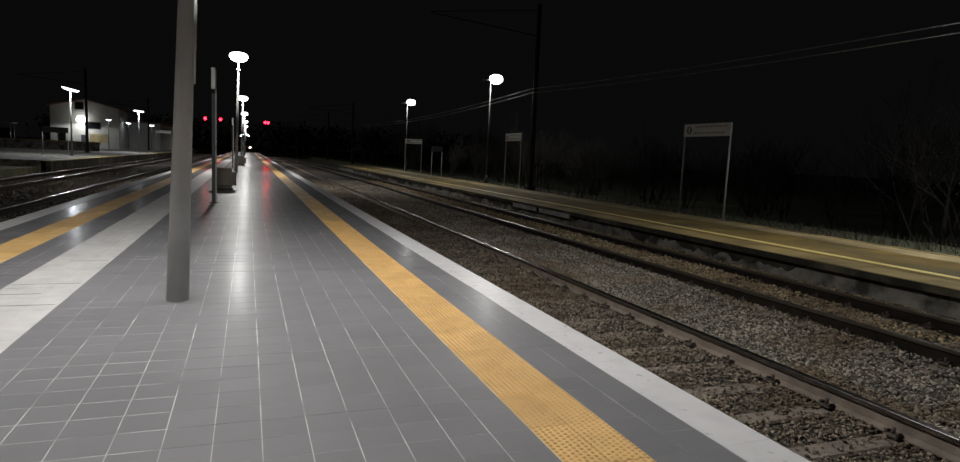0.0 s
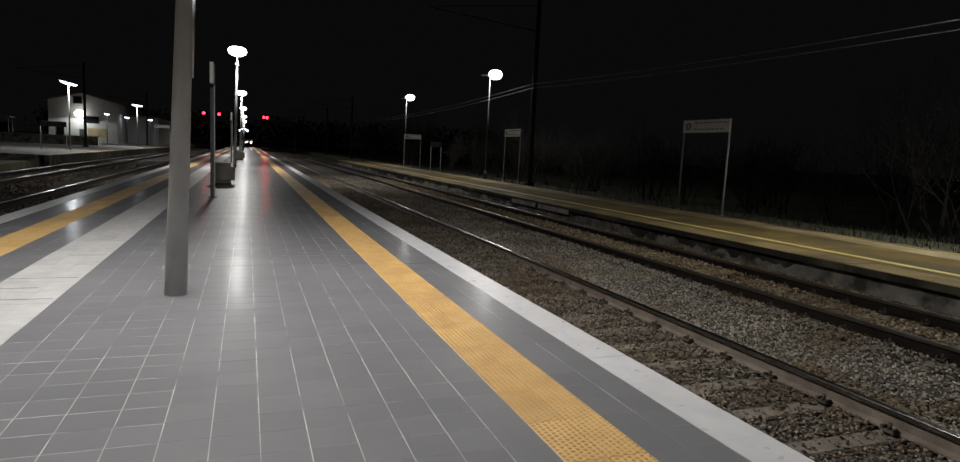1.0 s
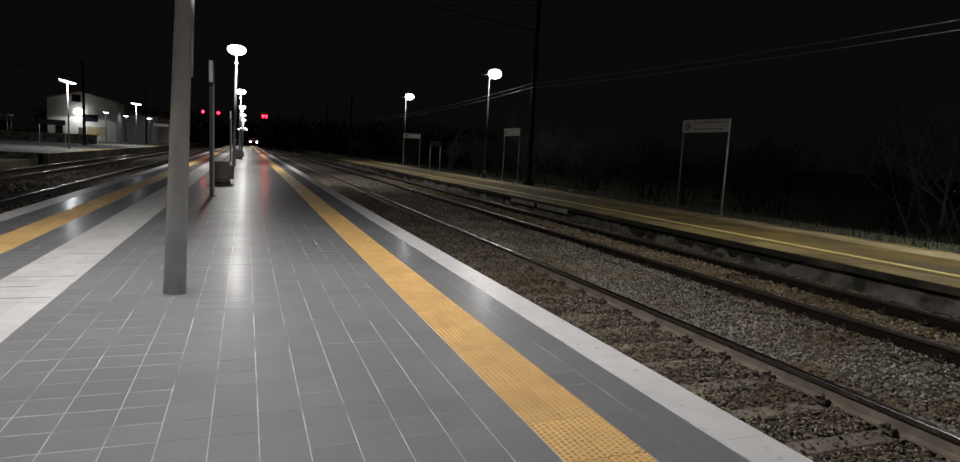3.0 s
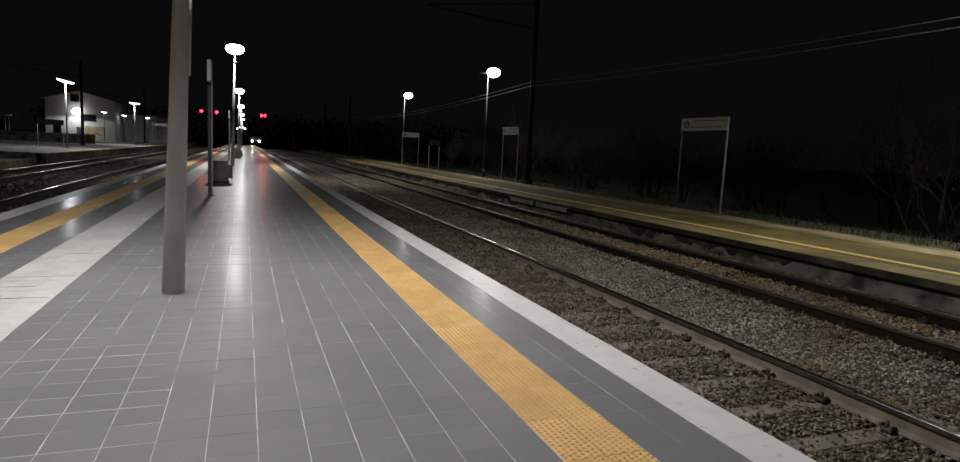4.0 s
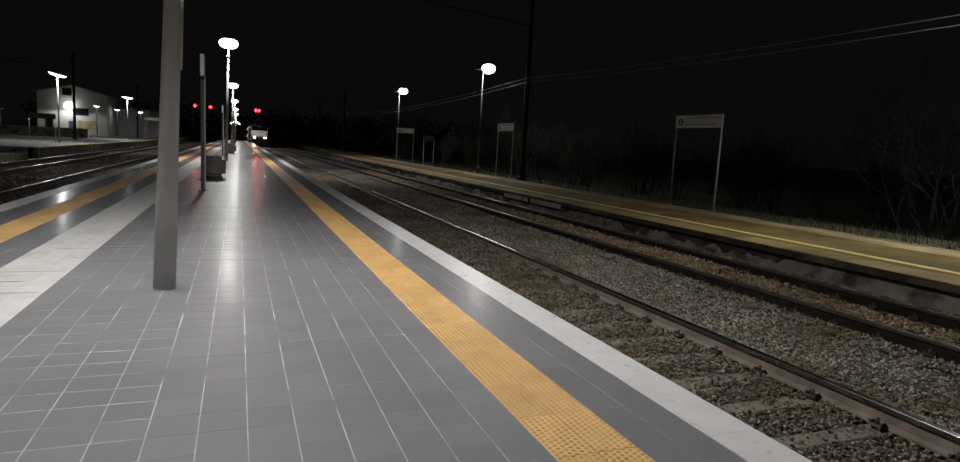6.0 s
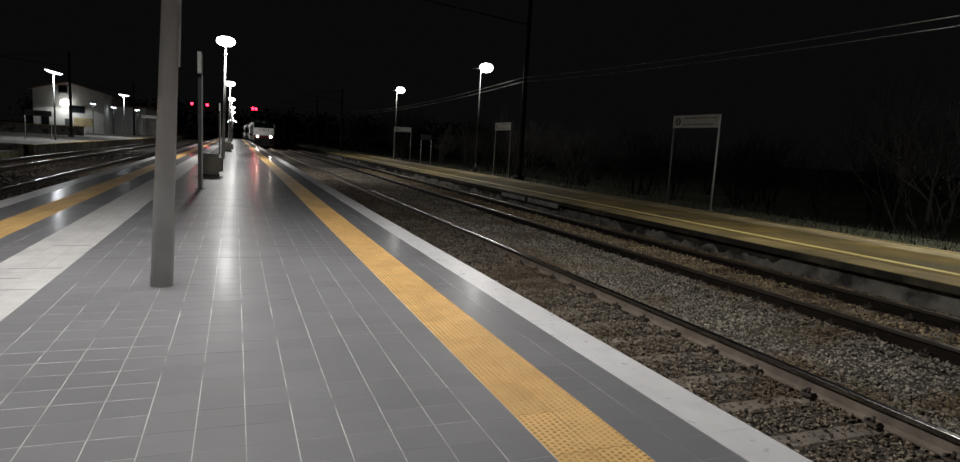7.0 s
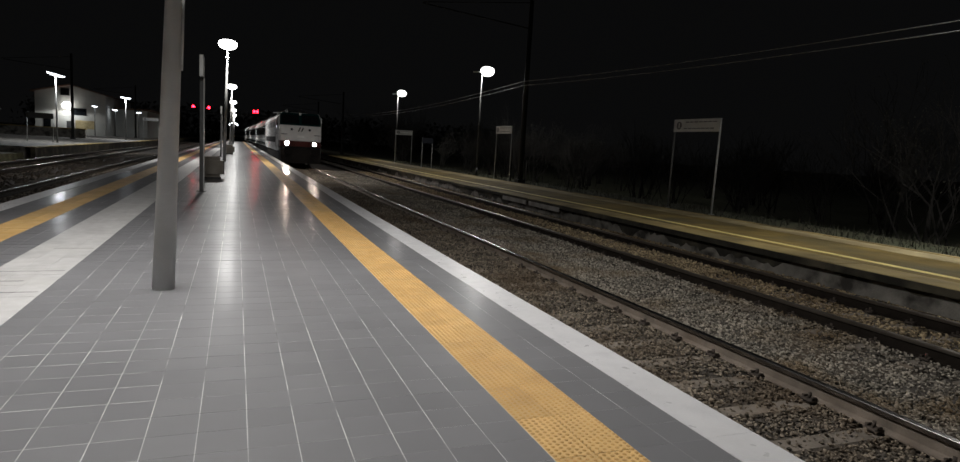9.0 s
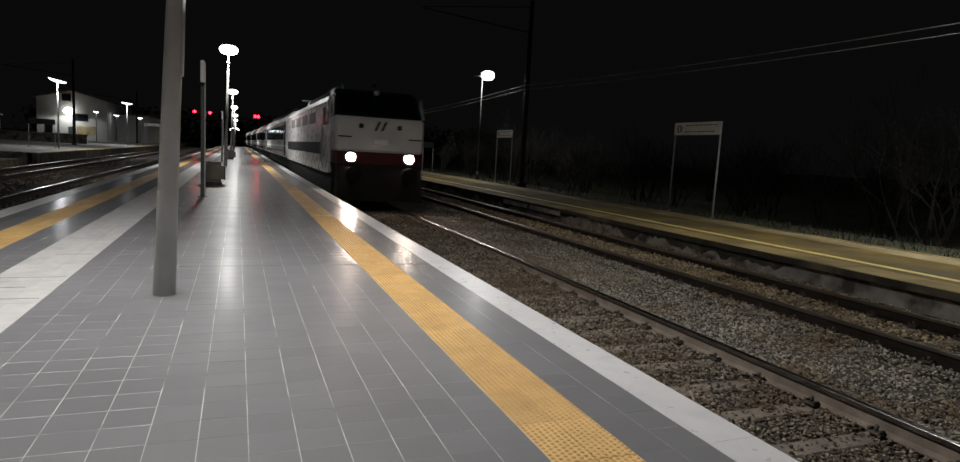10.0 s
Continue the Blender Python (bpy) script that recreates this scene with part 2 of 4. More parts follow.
def quads(name, boxes, material, parent=None):
    """Many small slabs as one mesh: each (x0, x1, y0, y1, z0, z1, rise along y, rise along x), open below."""
    v, f = [], []
    for x0, x1, y0, y1, z0, z1, *tilt in boxes:
        k, c = len(v), 0.0006
        ty, tx = tilt if tilt else (0.0, 0.0)
        v += [(x0, y0, z0), (x1, y0, z0), (x1, y1, z0), (x0, y1, z0),
              (x0 + c, y0 + c, z1 - ty - tx), (x1 - c, y0 + c, z1 - ty + tx), (x1 - c, y1 - c, z1 + ty + tx), (x0 + c, y1 - c, z1 + ty - tx)]
        f += [(k + 4, k + 5, k + 6, k + 7), (k, k + 1, k + 5, k + 4), (k + 1, k + 2, k + 6, k + 5), (k + 2, k + 3, k + 7, k + 6), (k + 3, k, k + 4, k + 7)]
    me = bpy.data.meshes.new(name)
    me.from_pydata(v, [], f)
    me.materials.append(material)
    ob = new(name, me)
    if parent:
        ob.parent = parent
    return ob


LONG_YS = [-30, 0, 40] + list(range(55, 420, 15))
# ---- ground and tracks ----
tagged(part("ground", box(-700, 700, -200, 2500, -1.6, -0.95), M_EARTH), "dark rough grass and earth around the station", "ground", kind="structure")


def ballast_bed(x0, x1, label):
    pts = [(x0 - 0.6, -0.96), (x0, -0.775), (x1, -0.775), (x1 + 0.6, -0.96)]
    return tagged(part("ballast_bed", sweep(pts, LONG_YS, 0, 0), M_BED), label, "ballast", kind="structure")


ballast_bed(2.0, 10.1, "grey-brown crushed stone bed under two tracks")
ballast_bed(-11.2, -3.2, "dark crushed stone bed under the tracks by the station house")


def fastening():
    b = box(-0.05, 0.05, -0.06, 0.06, 0, 0.025, 0.008)
    b = tube((0.0, 0.0, 0.02), (0.0, 0.0, 0.075), 0.018, 0.016, 6, b)
    b = tube((-0.03, -0.045, 0.03), (0.03, -0.045, 0.04), 0.012, None, 6, b)
    b = tube((-0.03, 0.045, 0.03), (0.03, 0.045, 0.04), 0.012, None, 6, b)
    return b


def sleeper_form():
    b = box(-1.22, 1.22, -0.12, 0.12, -0.2, 0, 0.02)
    for v in b.verts:
        if abs(v.co.x) < 1.25 and v.co.z > -0.05:
            v.co.y *= 0.86
    return b


RAIL_BODY = [(-0.07, -0.172), (0.07, -0.172), (0.07, -0.16), (0.012, -0.14), (0.009, -0.06), (0.03, -0.046), (0.03, -0.044), (-0.03, -0.044),
             (-0.03, -0.046), (-0.009, -0.06), (-0.012, -0.14), (-0.07, -0.16)]
RAIL_TOP = [(-0.034, -0.044), (0.034, -0.044)] + [(0.021 + 0.013 * math.cos(a * math.pi / 12), -0.0145 + 0.013 * math.sin(a * math.pi / 12)) for a in range(6)] + [
    (0.0, 0.0)] + [(-0.021 - 0.013 * math.cos(a * math.pi / 12), -0.0145 + 0.013 * math.sin(a * math.pi / 12)) for a in range(5, -1, -1)]
SLEEPER = FASTEN = None


def track(axis, near, last, steel):
    global SLEEPER, FASTEN
    tr = thing("railway_track", (0, 0, 0), "rusty steel railway track on concrete sleepers in ballast", "railway track", "tracks of the station", kind="structure")
    for s in (-0.75, 0.75):
        rail = part("rail", sweep(RAIL_BODY, LONG_YS, axis + s, RAIL_Z), steel, tr)
        head = sweep(RAIL_TOP, LONG_YS, axis + s, RAIL_Z)
        for fc in head.faces:
            fc.smooth = fc.normal.z > 0.1
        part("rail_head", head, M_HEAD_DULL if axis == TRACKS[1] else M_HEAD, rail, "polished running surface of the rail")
    for i in range(near, last):
        y = 3.22 + 0.6 * i
        if SLEEPER is None:
            SLEEPER = part("sleeper", sleeper_form(), M_SLEEPER, tr)
            FASTEN = part("fastening", fastening(), M_CLIP, tr)
            ob, fob = SLEEPER, FASTEN
        else:
            ob = new("sleeper", SLEEPER.data)
            ob.parent = tr
            fob = None
        ob.matrix_basis = pose(axis + bend(y), y, RAIL_Z - 0.184, 0, 0, random.uniform(-0.6, 0.6))
        if i < 26:
            for s in (-0.75, 0.75):
                for d in (-0.095, 0.095):
                    c = fob or new("fastening", FASTEN.data)
                    fob = None
                    c.parent = tr
                    c.matrix_basis = pose(axis + s + d, y, RAIL_Z - 0.165, 0, 0, 0 if d > 0 else 180)


track(TRACKS[0], -5, 70, M_RAIL)
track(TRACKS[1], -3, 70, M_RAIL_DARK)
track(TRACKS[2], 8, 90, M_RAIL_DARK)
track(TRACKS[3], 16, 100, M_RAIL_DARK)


def stones(name, count, x0, x1, y0, y1, label, size, material=None, coarse=False):
    """Loose crushed stones, denser where the eye is near."""
    base = bmesh.new()
    if coarse:
        for c in ((1, 0, 0), (0, 1, 0), (-1, 0, 0), (0, -1, 0), (0, 0, 1), (0, 0, -1)):
            base.verts.new(c)
        base.verts.ensure_lookup_table()
        for i in range(4):
            for top in (4, 5):
                a, b = base.verts[i], base.verts[(i + 1) % 4]
                base.faces.new((a, b, base.verts[4]) if top == 4 else (b, a, base.verts[5]))
        base.verts.index_update()
    else:
        bmesh.ops.create_icosphere(base, subdivisions=1, radius=1)
    v0 = np.array([v.co[:] for v in base.verts])
    f0 = np.array([[v.index for v in f.verts] for f in base.faces])
    base.free()
    rng = np.random.default_rng(7)
    y = y0 + (y1 - y0) * rng.random(count) ** (1.5 if coarse else 1.15)
    x = rng.uniform(x0, x1, count)
    x += np.array([bend(t) for t in y])
    on_rail = np.zeros(count, bool)
    for a in TRACKS:
        for s in (-0.75, 0.75):
            on_rail |= abs(x - a - s) < 0.085
    between = np.zeros(count)
    on_sleeper = np.zeros(count, bool)
    for a in TRACKS:
        inside = abs(x - a) < 1.22
        phase = (y - 3.22 + 0.3) % 0.6 - 0.3
        on_sleeper |= inside & (abs(phase) < 0.11) & (rng.random(count) < 1.08 - 0.11 * y) & (x < a + 0.7)
        between = np.where(inside, np.where(abs(x - a) < 0.68, 0.002, 0.028), between)
    keep = ~(on_rail | on_sleeper)
    x, y, between = x[keep], y[keep], between[keep]
    n = len(x)
    hump = 0.035 * np.sin(x * 1.7 + 0.6 * np.sin(y * 0.4)) + 0.02 * np.sin(y * 0.9 + x * 2.1)
    z = -0.752 + between + hump * 0.5 + rng.uniform(-0.012, 0.022, n)
    z += 0.028 * np.clip((y - 6.0) / 4.0, 0, 1)
    r = size * rng.uniform(0.5, 1.25, n) * (1 + np.clip((y - 10) / 40, 0, 0.6))
    shape = rng.uniform(0.5, 1.35, (n, len(v0), 1)) * v0[None]
    shape *= rng.uniform(0.65, 1.25, (n, 1, 3))
    ang = rng.uniform(0, 6.28, n)
    ca, sa = np.cos(ang)[:, None], np.sin(ang)[:, None]
    px, py, pz = shape[..., 0] * ca - shape[..., 1] * sa, shape[..., 0] * sa + shape[..., 1] * ca, shape[..., 2] * 0.8
    co = np.stack([px * r[:, None] + x[:, None], py * r[:, None] + y[:, None], pz * r[:, None] + z[:, None]], -1).reshape(-1, 3)
    faces = (f0[None] + (np.arange(n) * len(v0))[:, None, None]).reshape(-1, 3)
    me = bpy.data.meshes.new(name)
    me.vertices.add(len(co))
    me.vertices.foreach_set("co", co.ravel())
    me.loops.add(faces.size)
    me.loops.foreach_set("vertex_index", faces.ravel().astype(np.int32))
    me.polygons.add(len(faces))
    me.polygons.foreach_set("loop_start", np.arange(0, faces.size, 3, dtype=np.int32))
    me.update(calc_edges=True)
    me.materials.append(material or M_STONE)
    me.shade_flat()
    return tagged(new(name, me), label, "ballast", kind="stuff")


for far in (False, True):
    y0, y1 = (9.0, 44.0) if far else (-1.2, 9.0)
    stones("ballast_stones", 30000 if far else 27000, 2.42, 4.74, y0, y1, "brown oily crushed ballast stones along the platform", 0.022 if far else 0.0165, M_STONE_BROWN, far)
    stones("ballast_stones", 32000 if far else 26000, 4.82, 7.1, y0, y1, "angular grey-brown crushed ballast stones", 0.023 if far else 0.0175, None, far)
    stones("ballast_stones", 22000 if far else 13500, 7.3, 9.7, y0, y1, "rust-yellow crushed stones along the far track", 0.027 if far else 0.021, M_STONE_WARM, far)
stones("ballast_stones", 14000, -11.0, -3.6, 9, 60, "dim crushed ballast stones between the tracks", 0.032, M_BED, True)

# ---- paved platform ----
X_EDGE_R, X_EDGE_L, P0, P1 = 2.329, -3.414, -20.0, 172.0
platform = thing("platform", (0, 0, 0), "paved island platform of grey tiles with yellow and white strips", "platform", kind="structure")
part("platform_body", box(X_EDGE_L + 0.05, X_EDGE_R - 0.05, P0, P1, -1.0, -0.08), M_CONC, platform, "concrete platform body")
part("bedding", box(X_EDGE_L + 0.02, X_EDGE_R - 0.02, P0, P1, -0.08, -0.0004), M_GROUT, platform, "pale mortar joints")

COLS = [(-1.374, -1.174), (-1.174, -0.974), (-0.974, -0.774), (-0.774, -0.5514)] + [(-0.5514 + TILE * k, -0.3514 + TILE * k) for k in range(9)]
DARK = [(1.6486, 1.8486), (1.8486, 2.0486), (-2.134, -1.934), (-2.334, -2.134), (-2.934, -2.734), (-3.134, -2.934)]
ROW0, G, NEAR0, NEAR_N, FAR_N = 0.1766, 0.0014, 8, 22, 210


def tile_box(x0, x1, y0, y1, lift=0.0):
    gy = 0.0023 if x0 < -0.4 else 0.0007
    return (x0 + G, x1 - G, y0 + gy, y1 - gy, -0.006, lift + random.uniform(0, 0.0003))


rest = []
lay = random.Random(5)      # the paving is not quite level: rows and single tiles lean a little
ROW_LEAN = {}
for r in range(-60, FAR_N):
    y0 = ROW0 + TILE * r
    ROW_LEAN[r] = lay.gauss(0, 0.00014) * (2.2 if 32 < r < 66 else 1)
    for i, (x0, x1) in enumerate(COLS + DARK):
        if i < len(COLS) and NEAR0 <= r < NEAR0 + NEAR_N:
            continue
        lean = ROW_LEAN[r] + lay.gauss(0, 0.0001)
        rest.append((*tile_box(x0, x1, y0, y0 + TILE, abs(lean)), lean, lay.gauss(0, 0.00006)))
tagged(quads("paving_tiles", rest, M_TILES, platform), kind="stuff")
for x0, x1 in ((COLS[0][0], COLS[-1][1]), (DARK[0][0], DARK[1][1]), (DARK[3][0], DARK[2][1]), (DARK[5][0], DARK[4][1])):
    part("far_paving", box(x0 + 0.003, x1 - 0.003, ROW0 + TILE * FAR_N, P1, -0.01, 0.0), M_TILES, platform, "grey paving further along the platform")


def strip(x0, x1, step, material, name, lift, first, count, gap=0.0015):
    n = round((x1 - x0) / (0.2 if x1 - x0 > 0.35 else x1 - x0))
    w = (x1 - x0) / n
    boxes = []
    for r in range(count):
        for k in range(n):
            y0 = first + step * r
            boxes.append((x0 + w * k + gap, x0 + w * (k + 1) - gap, y0 + gap, y0 + step - gap, -0.006, lift + random.uniform(-0.0006, 0.0006)))
    ob = tagged(quads(name, boxes, material, platform), kind="stuff")
    part(name, box(x0 + 0.002, x1 - 0.002, first + step * count, P1, -0.01, lift), material, platform)
    return ob


for x0 in (1.2486, -2.734):
    part("strip_bed", box(x0 + 0.004, x0 + 0.396, P0 + 10, 42, -0.02, 0.0006), M_DIRT, platform, "dark dirt in the joints of the yellow strip")
strip(1.2486, 1.6486, 0.4, M_YELLOW, "tactile_strip", 0.002, ROW0 - 10, 130)
strip(-2.734, -2.334, 0.4, M_YELLOW, "tactile_strip", 0.002, ROW0 - 10, 130)
strip(2.0486, X_EDGE_R, 1.2, M_WHITE, "edge_slab", 0.003, ROW0 - 10, 60, 0.0006)
strip(X_EDGE_L, -3.134, 1.2, M_WHITE, "edge_slab", 0.003, ROW0 - 10, 60, 0.0006)
strip(-1.934, -1.374, 0.4, M_GUIDE, "guide_strip", 0.002, ROW0 - 10, 130, 0.0005)

for y0, x0, x1 in ((5.52, -1.92, -1.40), (5.93, -1.92, -1.60), (6.33, -1.92, -1.40), (7.52, -1.75, -1.40)):
    part("open_joint", box(x0, x1, y0, y0 + 0.012, 0.0028, 0.0034), M_DARK, platform, "dark open joint")
# round domes of the warning strip
v, f = [], []
step = 0.4 / 13
for r in range(0, 330):
    for k in range(13):
        x, y = 1.2486 + step * (k + 0.5), 1.4 + step * r + (step / 2 if k % 2 else 0)
        b0 = len(v)
        for rad, z in ((0.0108, 0.0021), (0.0068, 0.0055)):
            v += [(x + rad * math.cos(a * math.pi / 3), y + rad * math.sin(a * math.pi / 3), z) for a in range(6)]
        f += [(b0 + a, b0 + (a + 1) % 6, b0 + 6 + (a + 1) % 6, b0 + 6 + a) for a in range(6)]
        f.append(tuple(b0 + 6 + a for a in range(6)))
me = bpy.data.meshes.new("tactile_domes")
me.from_pydata(v, [], f)
me.materials.append(M_DOME)
domes = tagged(new("tactile_domes", me), kind="stuff")
domes.parent = platform
# ---- platform across the tracks ----
far_platform = thing("far_platform", (0, 0, 0), "low old platform with mossy asphalt and worn yellow line", "platform", kind="structure")
FY0, FY1 = -15.0, 74.0
part("platform_wall", box(9.86, 10.3, FY0, FY1, -1.0, FAR_Z - 0.1), M_CONC, far_platform, "dark stained concrete platform wall")
y = FY0
coping = []
while y < FY1:
    coping.append((9.72, 10.42, y + 0.006, min(y + 1.2, FY1) - 0.006, FAR_Z - 0.12, FAR_Z + random.uniform(-0.006, 0.006)))
    y += 1.2
for c in coping:
    part("coping_slab", box(*c, 0.012), M_COPING, far_platform)
# near-black facing on the slab edges, with a ragged strip below it
part("moss_band", box(9.700, 9.716, FY0, FY1, FAR_Z - 0.13, FAR_Z - 0.012), M_NEARBLACK, far_platform, "near-black band on the slab edges")
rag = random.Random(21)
fringe, low = bmesh.new(), 0.25
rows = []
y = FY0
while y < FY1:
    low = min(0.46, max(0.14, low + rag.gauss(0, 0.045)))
    rows.append([fringe.verts.new((x_, y, z_)) for x_, z_ in ((9.857, FAR_Z - 0.122), (9.846, FAR_Z - 0.122), (9.846, FAR_Z - low + 0.01), (9.857, FAR_Z - low))])
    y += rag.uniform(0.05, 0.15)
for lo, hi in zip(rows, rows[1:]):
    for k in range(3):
        fringe.faces.new((lo[k], hi[k], hi[k + 1], lo[k + 1]))
bmesh.ops.recalc_face_normals(fringe, faces=fringe.faces)
part("moss_band", fringe, M_NEARBLACK, far_platform, "ragged near-black strip under the slab edges")
part("asphalt", box(10.425, 13.6, FY0, FY1, -1.0, FAR_Z - 0.003), M_FARTOP, far_platform)
part("rear_strip", box(12.75, 13.595, FY0, FY1, FAR_Z - 0.01, FAR_Z + 0.003), M_PALE, far_platform, "pale gritty strip along the rear edge")
part("rear_kerb", box(13.6, 13.75, FY0, FY1, -1.0, FAR_Z + 0.02, 0.01), M_COPING, far_platform, "narrow stone kerb behind the platform")
for i in range(44):
    y0 = FY0 + 2.0 * i
    part("line_mark", box(10.71 + random.uniform(-0.01, 0.01), 10.90, y0 + 0.005, y0 + 1.995, FAR_Z - 0.002, FAR_Z + 0.004), M_LINE, far_platform, "worn yellow safety line")
for y0, y1 in ((17.8, 20.05), (20.3, 22.4)):
    part("repair_slab", box(9.66, 9.697, y0, y1, -0.55, -0.40, 0.008), M_SLAB, far_platform, "pale concrete repair slab on the platform edge")
part("verge", box(13.75, 16.2, FY0, 260, -1.0, FAR_Z - 0.05), M_EARTH, far_platform, "dim grass strip behind the platform")

# ---- platform by the station house ----
house_platform = thing("house_platform", (0, 0, 0), "pale old platform in front of the station house", "platform", kind="structure")
part("platform_wall", box(-11.25, -11.0, 44, 230, -1.0, -0.14), M_NEARBLACK, house_platform)
part("coping_edge", box(-11.55, -10.92, 44, 230, -0.14, -0.08, 0.01), M_COPING, house_platform, "pale stone platform edge")
part("platform_top", box(-40, -11.55, 44, 230, -1.0, -0.085), M_CONC, house_platform)
part("ramp", box(-40, -11.6, 20, 44, -1.0, -0.45), M_DRY, house_platform, "low rough bank before the platform")
part("terrace_wall", box(-45, -16.5, 86, 86.5, -0.2, 0.9), M_CONC, house_platform, "low stained wall round the forecourt")
part("terrace_cap", box(-45, -16.4, 85.9, 86.6, 0.9, 1.0), M_COPING, house_platform)

# ---- lamps ----
def platform_lamp(y, base):
    t = thing("street_lamp", (LAMP_X, y, 0), "tall grey steel platform lamp with a flat bright disc head", "street lamp", "lamps along the platform")
    # poles past the nearest take the dimmed grey, against overlit tops
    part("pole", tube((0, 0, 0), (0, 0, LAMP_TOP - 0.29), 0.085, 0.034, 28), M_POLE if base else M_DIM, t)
    part("base_ring", lathe([(0.0868, 0.0), (0.0868, 0.005), (0.0845, 0.007)], 28), M_POLE, t)
    part("collar", lathe([(0.06, LAMP_TOP - 0.75), (0.085, LAMP_TOP - 0.72), (0.085, LAMP_TOP - 0.64), (0.055, LAMP_TOP - 0.6)], 20), M_GALV, t)
    part("head", lathe([(0.24, LAMP_TOP + 0.125), (0.25, LAMP_TOP + 0.14), (0.16, LAMP_TOP + 0.165), (0.05, LAMP_TOP + 0.175)], 32), M_GALV, t, "flat grey lamp housing")
    part("diffuser", lathe([(0.10, LAMP_TOP - 0.30), (0.24, LAMP_TOP - 0.275), (0.36, LAMP_TOP - 0.20), (0.425, LAMP_TOP - 0.08), (0.41, LAMP_TOP + 0.02), (0.34, LAMP_TOP + 0.09), (0.22, LAMP_TOP + 0.135)], 32), M_LAMP, t, "glowing white lamp bowl").visible_shadow = False
    if base:
        # thin bright rod along the pole's right side
        part("conduit", tube((0.073, -0.02, 1.75), (0.063, -0.02, 2.7), 0.011, None, 8), M_GALV, t, "thin bright rod along the pole's side")
        part("inspection_door", box(-0.045, 0.045, 0.072, 0.086, 0.45, 0.8, 0.003), M_POLE, t)
    return t


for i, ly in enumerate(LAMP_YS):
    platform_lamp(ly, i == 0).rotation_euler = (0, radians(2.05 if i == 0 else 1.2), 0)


def side_lamp(y):
    t = thing("street_lamp", (SIDE_X, y, FAR_Z), "slender steel lamp post with a bright round head", "street lamp", "lamps across the tracks")
    h = SIDE_TOP - FAR_Z
    part("pole", tube((0, 0, 0), (0, 0, h - 0.08), 0.05, 0.036, 14), M_POST, t)
    part("base", tube((0, 0, 0), (0, 0, 0.5), 0.085, None, 14), M_DARK, t)
    part("arm", tube((0.35, 0, h - 0.05), (-0.55, 0, h - 0.12), 0.035, None, 8), M_SIGN, t)
    hd = part("head", lathe([(0.20, h + 0.255), (0.21, h + 0.27), (0.15, h + 0.29), (0.05, h + 0.30)], 24), M_GALV, t)
    df = part("diffuser", lathe([(0.12, h - 0.30), (0.30, h - 0.24), (0.41, h - 0.10), (0.43, h + 0.04), (0.38, h + 0.16), (0.28, h + 0.235), (0.18, h + 0.262)], 24), M_LAMP, t, "glowing white lamp bowl")
    df.visible_shadow = False
    hd.location.x = df.location.x = 0.36
    return t


for ly in SIDE_YS:
    side_lamp(ly)


def left_lamp(x, y, top, tilt, size=0.62):
    t = thing("street_lamp", (x, y, -0.085), "pale steel lamp post with a tilted flat white head", "street lamp", "lamps by the station house")
    h = top + 0.085
    part("pole", tube((0, 0, 0), (0, 0, h - 0.14), 0.065, 0.045, 12), M_DIM, t)
    hd = part("head", lathe([(0.2 * size, 0.09), (1.02 * size, 0.10), (0.85 * size, 0.17), (0.1, 0.2)], 24), M_GALV, t)
    df = part("diffuser", lathe([(0.25 * size, -0.08), (0.8 * size, -0.03), (size, 0.09)], 24), M_LAMP_BLUE, t, "glowing bluish-white lamp plate")
    df.visible_shadow = False
    for o in (hd, df):
        o.matrix_basis = pose(0, 0, h - 0.05, 0, tilt, 0)
    return t


left_lamp(LEFT_X + 0.15, LEFT_YS[0], LEFT_TOP, 13)
left_lamp(LEFT_X + 0.3, LEFT_YS[1], LEFT_TOP, 5)
left_lamp(-15.3, 120.0, 4.1, 0, 0.4)
left_lamp(-20.4, 113.0, 4.45, 6, 0.4)
left_lamp(-18.9, 121.0, 4.3, 6, 0.4)


def twin_lamp(x, y, top):
    t = thing("street_lamp", (x, y, 0), "low dark lamp post with two curved glowing white arms", "street lamp", "low lamps along the platform")
    part("pole", tube((0, 0, 0), (0, 0, top), 0.07, 0.05, 12), M_POST, t)
    for s in (-1, 1):
        bend_pts = [(s * (0.12 + 0.46 * math.sin(a * math.pi / 12)), 0, top - 0.34 + 0.32 * math.cos(a * math.pi / 12)) for a in range(7)]
        arm = None
        for p, q in zip(bend_pts, bend_pts[1:]):
            arm = tube(p, q, 0.085, None, 10, arm)
        part("arm", arm, M_LAMP_BLUE, t, "curved glowing white lamp arm")


twin_lamp(-0.45, 101.0, 3.12)


# ---- platform furniture ----
def edge_sign(x, y, top):
    t = thing("platform_sign", (x, y, 0), "slim dark post carrying a pale sign box seen along its edge", "sign", "post signs along the platform")
    part("post", box(-0.045, 0.045, -0.03, 0.03, 0, top - 0.44, 0.006), M_DARK, t)
    part("foot_plate", box(-0.1, 0.1, -0.1, 0.1, 0, 0.012, 0.003), M_DARK, t)
    part("sign_box", box(-0.04, 0.04, -0.28, 0.28, top - 0.45, top, 0.008), M_SIGN, t, "pale double-sided sign box")
    part("side_cover", box(0.03, 0.055, -0.04, 0.04, 0.0, top - 0.46, 0.004), M_POLE, t)


